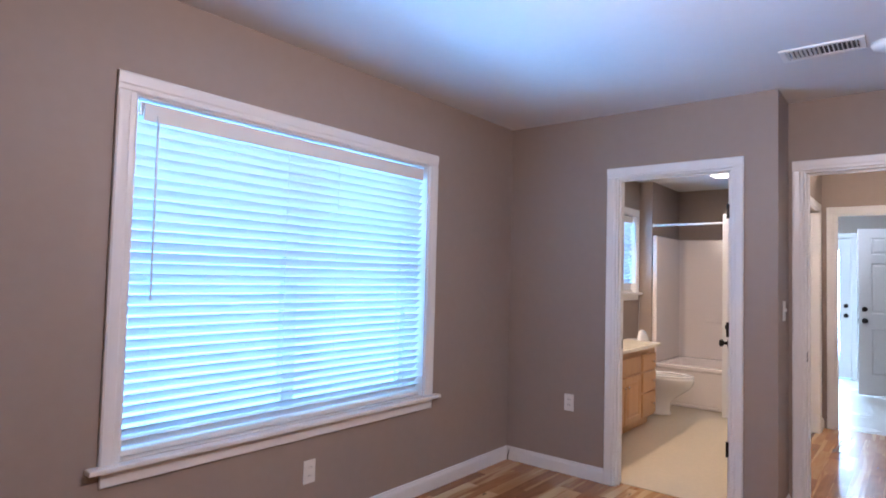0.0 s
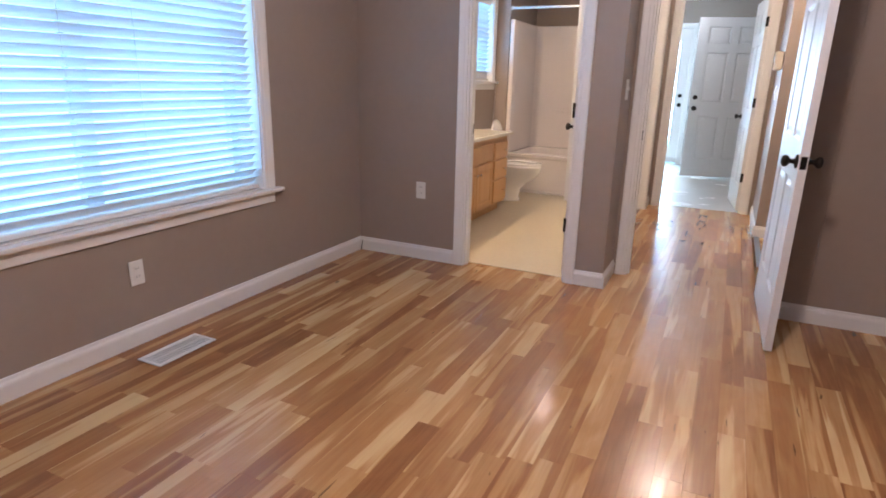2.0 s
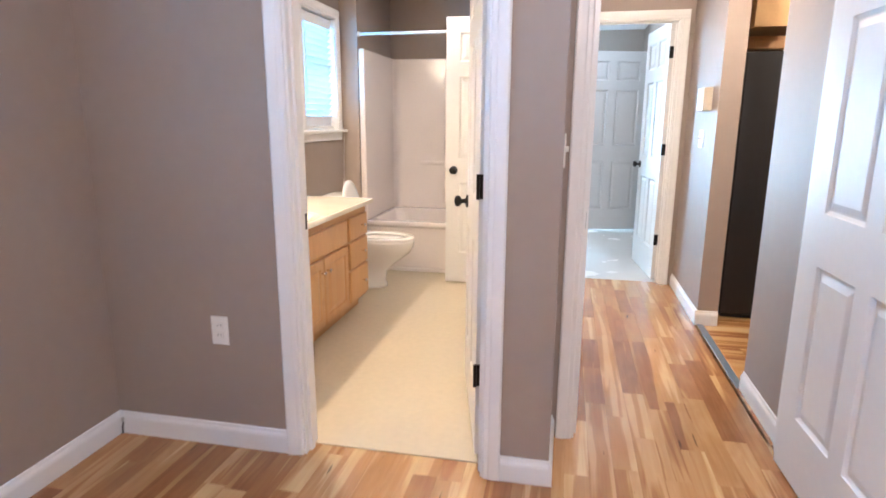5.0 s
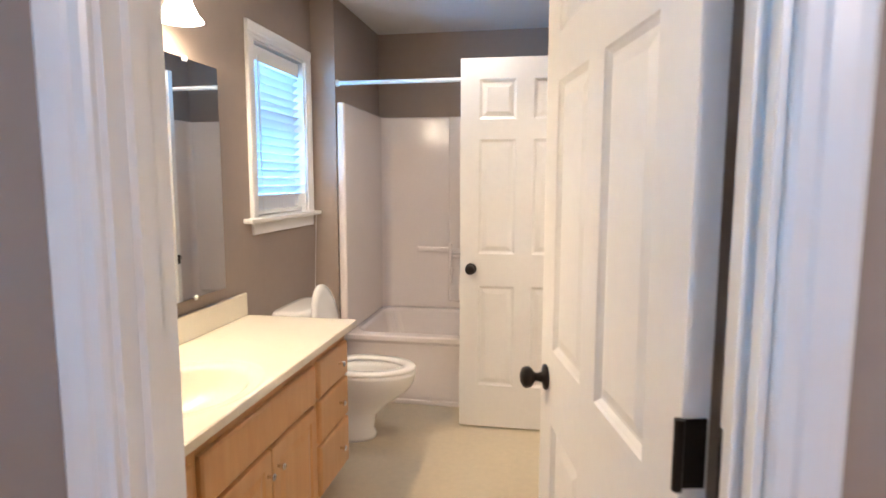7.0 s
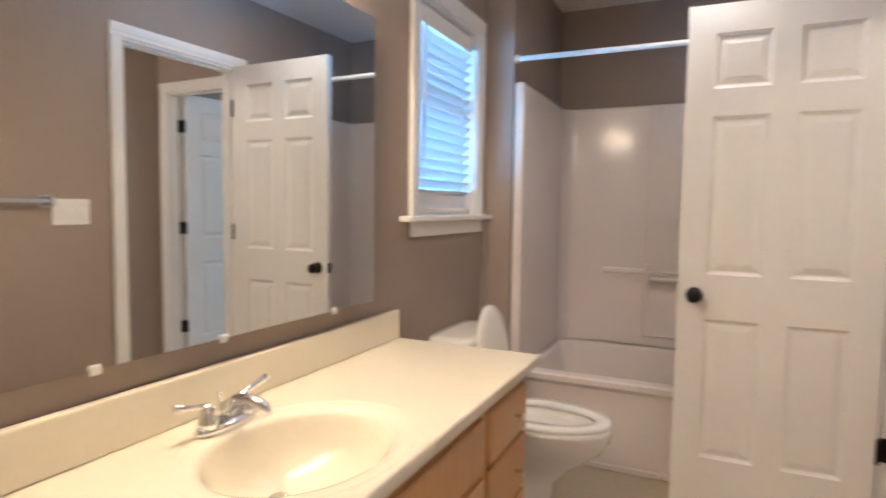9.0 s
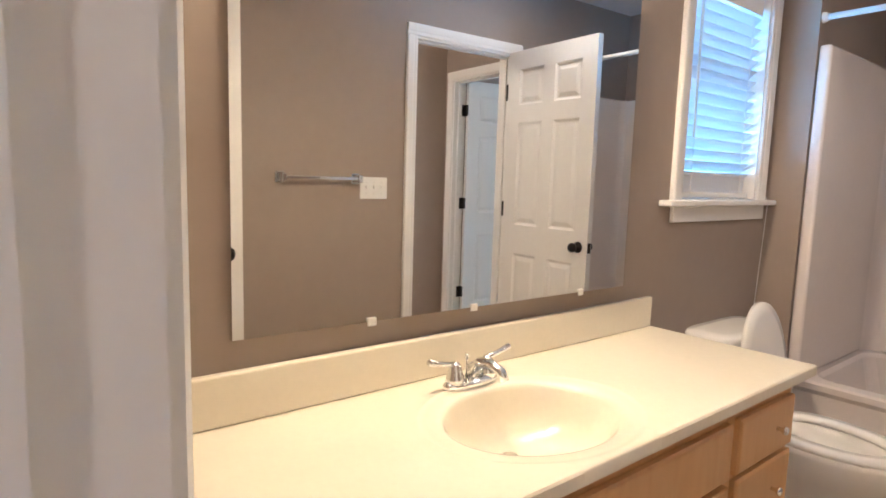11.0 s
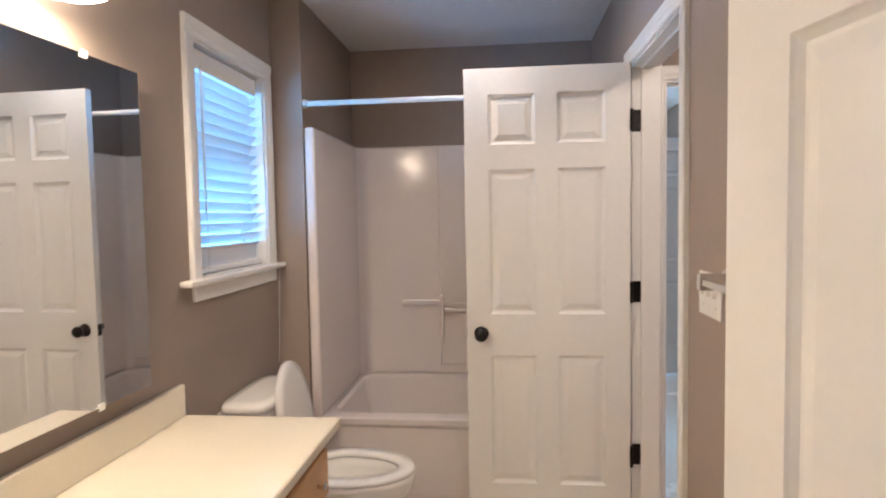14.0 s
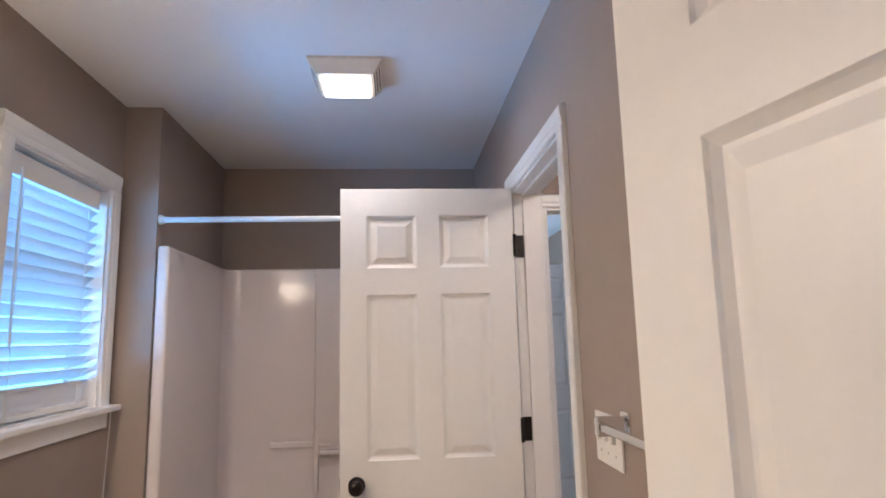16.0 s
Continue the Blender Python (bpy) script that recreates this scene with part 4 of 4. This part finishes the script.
for s in (-1, 1):
    part("handle_base", lathe([(0, 0.0), (0.024, 0.0), (0.023, 0.012), (0.017, 0.032), (0.014, 0.046), (0.008, 0.052), (0, 0.053)], 20, Matrix.Translation((0, s * 0.052, 0.012))), M_CHROME, fa, smooth=True)
    part("lever", tube([(0, s * 0.052, 0.058), (-0.002, s * 0.075, 0.062), (-0.003, s * 0.105, 0.068), (-0.002, s * 0.130, 0.076)], [0.008, 0.0065, 0.007, 0.0085], 12), M_CHROME, fa, smooth=True)
part("lift_rod", tube([(-0.018, 0, 0.015), (-0.018, 0, 0.06), (-0.018, 0, 0.062), (-0.018, 0, 0.072)], [0.0025, 0.0025, 0.006, 0.005], 10), M_CHROME, fa, smooth=True)

# ---- mirror ----
mi = thing("wall_mirror", pose(TX + 0.001, 4.392, 0, 0, 0, -1.4), "frameless wall mirror held by plastic clips", "mirror")
part("glass", box(0.001, 0.006, 0.0, 1.276, 0.932, 1.857), M_MIRROR, mi)
for y_, z_ in ((0.32, 0.932), (0.63, 0.932), (1.06, 0.932), (0.32, 1.855), (1.06, 1.855)):
    part("clip", box(0.0065, 0.011, y_ - 0.012, y_ + 0.012, z_ - 0.010, z_ + 0.010, 0.002), M_PLATE, mi, "small clear plastic clip")

# ---- towel bar ----
tb = thing("towel_bar", pose(XR, 0, 1.252), "chrome towel bar with square posts", "towel bar")
for y_ in (5.50, 5.09):
    part("post", box(-0.07, -0.0005, y_ - 0.011, y_ + 0.011, -0.02, 0.02, 0.003), M_CHROME, tb)
    part("escutcheon", box(-0.008, -0.0003, y_ - 0.022, y_ + 0.022, -0.028, 0.028, 0.003), M_CHROME, tb)
part("bar", box(-0.066, -0.052, 5.102, 5.488, -0.008, 0.008, 0.002), M_CHROME, tb)

# ---- toilet ----
TY = 6.33
to = thing("toilet", pose(TX, TY, 0.001), "white porcelain toilet with its lid raised", "toilet")


def egg(cx, rx0, rx1, ry, z, n=40, p=1.0):
    """An egg outline: rx0 behind the centre, rx1 before it."""
    out = []
    for i in range(n):
        t = 2 * math.pi * i / n
        c, s = math.cos(t), math.sin(t)
        out.append((cx + (rx1 if c > 0 else rx0) * c, ry * s, z))
    return out


bowl = loft([egg(0.36, 0.17, 0.15, 0.105, 0.0), egg(0.36, 0.17, 0.15, 0.103, 0.02), egg(0.36, 0.155, 0.135, 0.088, 0.05), egg(0.37, 0.15, 0.14, 0.085, 0.13), egg(0.40, 0.16, 0.19, 0.105, 0.20), egg(0.43, 0.18, 0.255, 0.145, 0.27), egg(0.44, 0.19, 0.28, 0.172, 0.32), egg(0.44, 0.20, 0.29, 0.180, 0.365), egg(0.44, 0.20, 0.29, 0.181, 0.385),
             egg(0.44, 0.13, 0.225, 0.125, 0.386), egg(0.44, 0.125, 0.215, 0.118, 0.35), egg(0.43, 0.10, 0.17, 0.09, 0.26), egg(0.40, 0.05, 0.08, 0.05, 0.20)])
part("bowl", bowl, M_PORC, to, smooth=True)
part("seat", loft([egg(0.44, 0.195, 0.288, 0.180, 0.3875), egg(0.44, 0.198, 0.292, 0.183, 0.396), egg(0.44, 0.19, 0.285, 0.176, 0.408), egg(0.44, 0.135, 0.225, 0.122, 0.408), egg(0.44, 0.13, 0.22, 0.117, 0.398), egg(0.44, 0.132, 0.222, 0.119, 0.3876), egg(0.44, 0.195, 0.288, 0.180, 0.3875)], close=False), M_PORC, to, smooth=True)
lid = loft([[(z, y, x) for x, y, z in egg(0.20, 0.20, 0.235, 0.180, 0.0)], [(z, y, x) for x, y, z in egg(0.20, 0.197, 0.232, 0.177, 0.016)], [(z, y, x) for x, y, z in egg(0.20, 0.16, 0.19, 0.14, 0.022)]])
bmesh.ops.transform(lid, matrix=pose(0.262, 0, 0.405, 0, -9, 0), verts=lid.verts)
part("lid", lid, M_PORC, to, smooth=True)
tank = loft([[(x * 0.9 + 0.012, y * 0.93, 0.36) for x, y in ((0.0, -0.215), (0.165, -0.215), (0.195, -0.18), (0.2, 0), (0.195, 0.18), (0.165, 0.215), (0.0, 0.215))], [(x + 0.006, y, 0.685) for x, y in ((0.0, -0.215), (0.165, -0.215), (0.195, -0.18), (0.2, 0), (0.195, 0.18), (0.165, 0.215), (0.0, 0.215))]])
part("tank", tank, M_PORC, to)
lidp = []
for i in range(36):
    t = 2 * math.pi * i / 36
    c, s = math.cos(t), math.sin(t)
    lidp.append((0.108 + 0.105 * math.copysign(abs(c) ** 0.45, c), 0.235 * math.copysign(abs(s) ** 0.45, s)))
part("tank_lid", loft([[(x, y, 0.686) for x, y in lidp], [(x, y, 0.708) for x, y in lidp], [(0.108 + (x - 0.108) * 0.95, y * 0.97, 0.718) for x, y in lidp], [(0.108 + (x - 0.108) * 0.6, y * 0.75, 0.722) for x, y in lidp]]), M_PORC, to, smooth=True)
part("bolster", box(0.04, 0.27, -0.10, 0.10, 0.20, 0.384, 0.02, seg=2), M_PORC, to)
part("flush_lever", tube([(0.20, -0.155, 0.635), (0.215, -0.155, 0.635), (0.22, -0.12, 0.63), (0.222, -0.085, 0.627)], 0.007, 8), M_CHROME, to, smooth=True)
for s in (-1, 1):
    part("seat_hinge", box(0.225, 0.262, s * 0.075 - 0.018, s * 0.075 + 0.018, 0.386, 0.412, 0.005, seg=2), M_PORC, to)
    part("bolt_cap", lathe([(0, 0), (0.014, 0), (0.012, 0.012), (0, 0.017)], 14, Matrix.Translation((0.33, s * 0.112, 0.0))), M_PORC, to, smooth=True)
sv = thing("supply_valve", pose(TX, 6.16, 0.16), "small chrome water valve with hose", "valve")
part("stub", tube([(0.0, 0, 0), (0.06, 0, 0)], 0.007, 10), M_CHROME, sv)
part("handle", lathe([(0, 0), (0.017, 0), (0.019, 0.006), (0.014, 0.013), (0, 0.014)], 14, Matrix.Translation((0.06, 0, 0)) @ Matrix.Rotation(math.pi / 2, 4, "Y")), M_CHROME, sv)
part("hose", tube([(0.045, 0, 0), (0.05, 0.005, 0.06), (0.07, 0.02, 0.13), (0.075, 0.03, 0.2)], 0.005, 8), M_STEEL, sv, smooth=True)

# ---- tub and surround ----
TX0, TX1, TYF, TYB = -1.728, XR - 0.003, 6.80, 7.697
tub = thing("bathtub", Matrix(), "white fibreglass tub with moulded wall surround", "bathtub")


def rrect(x0, x1, y0, y1, z, r=0.03, n=5):
    out = []
    for cx, cy, a in ((x1 - r, y1 - r, 0), (x0 + r, y1 - r, 90), (x0 + r, y0 + r, 180), (x1 - r, y0 + r, 270)):
        for i in range(n + 1):
            t = radians(a + 90 * i / n)
            out.append((cx + r * math.cos(t), cy + r * math.sin(t), z))
    return out


part("shell", loft([rrect(TX0, TX1, TYF + 0.03, TYB, 0.001, 0.01), rrect(TX0, TX1, TYF + 0.024, TYB, 0.05, 0.01), rrect(TX0, TX1, TYF + 0.016, TYB, 0.385, 0.01), rrect(TX0, TX1, TYF, TYB, 0.407, 0.012), rrect(TX0, TX1, TYF, TYB, 0.432, 0.012), rrect(TX0 + 0.004, TX1 - 0.004, TYF + 0.012, TYB - 0.004, 0.44, 0.012),
                    rrect(TX0 + 0.07, TX1 - 0.07, TYF + 0.075, TYB - 0.09, 0.44, 0.09), rrect(TX0 + 0.085, TX1 - 0.085, TYF + 0.09, TYB - 0.105, 0.423, 0.09), rrect(TX0 + 0.15, TX1 - 0.12, TYF + 0.12, TYB - 0.14, 0.16, 0.1), rrect(TX0 + 0.22, TX1 - 0.18, TYF + 0.16, TYB - 0.18, 0.12, 0.1)]), M_TUB, tub)
part("apron_foot", box(TX0, TX1, TYF + 0.012, TYF + 0.0295, 0.002, 0.03, 0.004), M_TUB, tub)
SZ = 1.862
part("surround_side", box(TX0 + 0.001, TX0 + 0.05, 6.77, TYB - 0.001, 0.441, SZ, 0.014, seg=3), M_TUB, tub)
part("surround_side", box(TX1 - 0.05, TX1 - 0.001, 6.77, TYB - 0.001, 0.441, SZ, 0.014, seg=3), M_TUB, tub)
part("front_leg", box(TX0 + 0.001, TX0 + 0.028, 6.77, TYF - 0.001, 0.002, 0.440, 0.005), M_TUB, tub)
part("surround_back", box(TX0 + 0.05, TX1 - 0.05, TYB - 0.055, TYB - 0.002, 0.441, SZ - 0.001, 0.012, seg=2), M_TUB, tub)
for cx_, s_ in ((TX0 + 0.0502, 1), (TX1 - 0.0502, -1)):
    cy_, r_ = TYB - 0.0552, 0.075
    arc = [(cx_ + s_ * (r_ - r_ * math.cos(radians(a))), cy_ - r_ + r_ * math.sin(radians(a))) for a in range(0, 91, 10)]
    part("corner_cove", loft([[(x, y, z) for x, y in [(cx_, cy_), *arc]] for z in (0.442, SZ - 0.006)]), M_TUB, tub, smooth=False)
part("back_panel", box(-1.181, TX1 - 0.05, TYB - 0.075, TYB - 0.0555, 0.50, SZ - 0.004, 0.008, seg=2), M_TUB, tub)
part("soap_ledge", box(-1.42, -1.181, TYB - 0.072, TYB - 0.056, 0.87, 0.905, 0.007, seg=3), M_TUB, tub)
part("soap_recess", box(-1.18, -1.155, TYB - 0.10, TYB - 0.0755, 0.64, 0.935, 0.006, seg=2), M_TUB, tub)
part("soap_shelf", box(-1.15, -0.80, TYB - 0.13, TYB - 0.0755, 0.835, 0.862, 0.012, seg=3), M_TUB, tub)
part("soap_rail", tube([(-1.15, TYB - 0.12, 0.89), (-0.80, TYB - 0.12, 0.89)], 0.007, 10), M_TUB, tub)
sr = thing("shower_rod", pose(0, 6.79, 1.975), "white shower curtain rod across the tub", "shower rod")
part("rod", tube([(-1.716, 0.0, 0), (XR - 0.012, 0, 0)], 0.0125, 16), M_PLATE, sr, smooth=True)
for x_, s in ((-1.7285, 1), (XR - 0.0005, -1)):
    part("flange", lathe([(0, 0), (0.022, 0), (0.022, 0.006), (0.016, 0.02), (0.0, 0.021)], 18, Matrix.Translation((x_, 0.0, 0)) @ Matrix.Rotation(s * math.pi / 2, 4, "Y")), M_PLATE, sr)

# ---- kitchen glimpsed past the hall ----
fr = thing("refrigerator", pose(1.037, 6.09, 0.001), "black refrigerator seen from its plain side", "refrigerator")
part("cabinet", box(0.0, 0.70, 0.0, 0.80, 0.03, 1.715, 0.006), M_FRIDGE, fr)
part("foot_grille", box(0.02, 0.68, 0.03, 0.78, 0.0, 0.03), M_SLOT, fr)
part("top_hinge_cover", box(0.60, 0.68, 0.05, 0.12, 1.715, 1.74, 0.005), M_FRIDGE, fr)
wc = thing("wall_cabinet", pose(1.062, 6.62, 1.78), "maple wall cabinet with arched door panels", "cabinet")
part("body", box(0.0, 0.80, 0.02, 0.62, 0.0, 0.44), M_CABSIDE, wc)
for x0 in (0.01, 0.405):
    dd = part("cabinet_door", box(x0, x0 + 0.385, 0.0, 0.0195, 0.005, 0.435, 0.004), M_CAB, wc)
    pts = [(x0 + 0.05 + 0.285 * i / 12, 0.30 + 0.07 * math.sin(math.pi * i / 12)) for i in range(13)]
    part("arched_panel", loft([[(x, y, z) for x, z in [(x0 + 0.335, 0.06), (x0 + 0.05, 0.06), *pts]] for y in (-0.0005, -0.006)]), M_CAB, dd)
sf = thing("cabinet_end_panel", pose(1.062, 6.0, 1.86), "tan wooden cabinet side above the opening", "cabinet")
part("panel", box(0.0, 0.34, 0.10, 0.55, 0.0, 0.6), M_CABSIDE, sf)
slab("threshold_strip", 0.862, 0.90, 4.95, 5.91, 0.0012, 0.007, M_METAL_STRIP, "grey metal threshold strip", "trim")
slab("threshold_bath", -0.969, -0.278, 4.035, 4.062, 0.0012, 0.005, M_TILEV, "cream vinyl edge strip in the doorway", "trim")

# ---- laminate strips ----
W = 0.092
LENS = (0.42, 0.56, 0.70, 0.86, 1.05)
shared = {}
floor_top = thing("floor_laminate", Matrix(), "honey brown multi-strip laminate wood floor", "floor", kind="structure")
rest = bmesh.new()
restx = bmesh.new()
rnd = random.Random(11)


def strip_mesh(L):
    if L not in shared:
        b = box(-W / 2 + 0.0001, W / 2 - 0.0001, 0.0001, L - 0.0001, -0.011, 0.0, 0.0003)
        me = bpy.data.meshes.new("strip")
        b.to_mesh(me)
        b.free()
        me.materials.append(M_PLANK)
        shared[L] = me
    return shared[L]


def add_rest(bm, x0, x1, y0, y1):
    vs = [bm.verts.new(p) for p in ((x0, y0, -0.011), (x1, y0, -0.011), (x1, y1, -0.011), (x0, y1, -0.011), (x0, y0, 0), (x1, y0, 0), (x1, y1, 0), (x0, y1, 0))]
    for q in ((4, 5, 6, 7), (0, 1, 5, 4), (1, 2, 6, 5), (2, 3, 7, 6), (3, 0, 4, 7)):
        bm.faces.new([vs[k] for k in q])


count = 0
col = 0
x = BX + W / 2
while x < 3.28:
    x0, x1 = x - W / 2, x + W / 2
    # how far each run of strips reaches
    y1 = 4.05 if x1 < -0.13 else (6.93 if x0 < 0.77 else 4.3)
    y = -1.6 - rnd.uniform(0, 0.6)
    while y < y1:
        L = rnd.choice(LENS)
        if -1.25 < x < 0.95 and 0.9 < y < 4.9 and y + L < y1 and count < 300:
            o = new("strip", strip_mesh(L))
            o.parent = floor_top
            o.location = (x, y, 0)
            count += 1
        else:
            add_rest(rest, x0 + 0.0003, x1 - 0.0003, max(y, -1.6) + 0.0004, min(y + L, y1) - 0.0004)
        y += L
    x += W
y = 4.42
while y < 7.38:
    xx = 0.845 - rnd.uniform(0, 0.4)
    while xx < 3.28:
        L = rnd.choice(LENS)
        add_rest(restx, max(xx, 0.845) + 0.0004, min(xx + L, 3.28) - 0.0004, y + 0.0003, y + W - 0.0003)
        xx += L
    y += W
tagged(part("strips", rest, M_PLANKS, floor_top), kind="stuff")
kf = part("floor_kitchen", restx, M_PLANKX)
tagged(kf, "honey brown laminate strips laid across the kitchen", "floor", kind="structure")
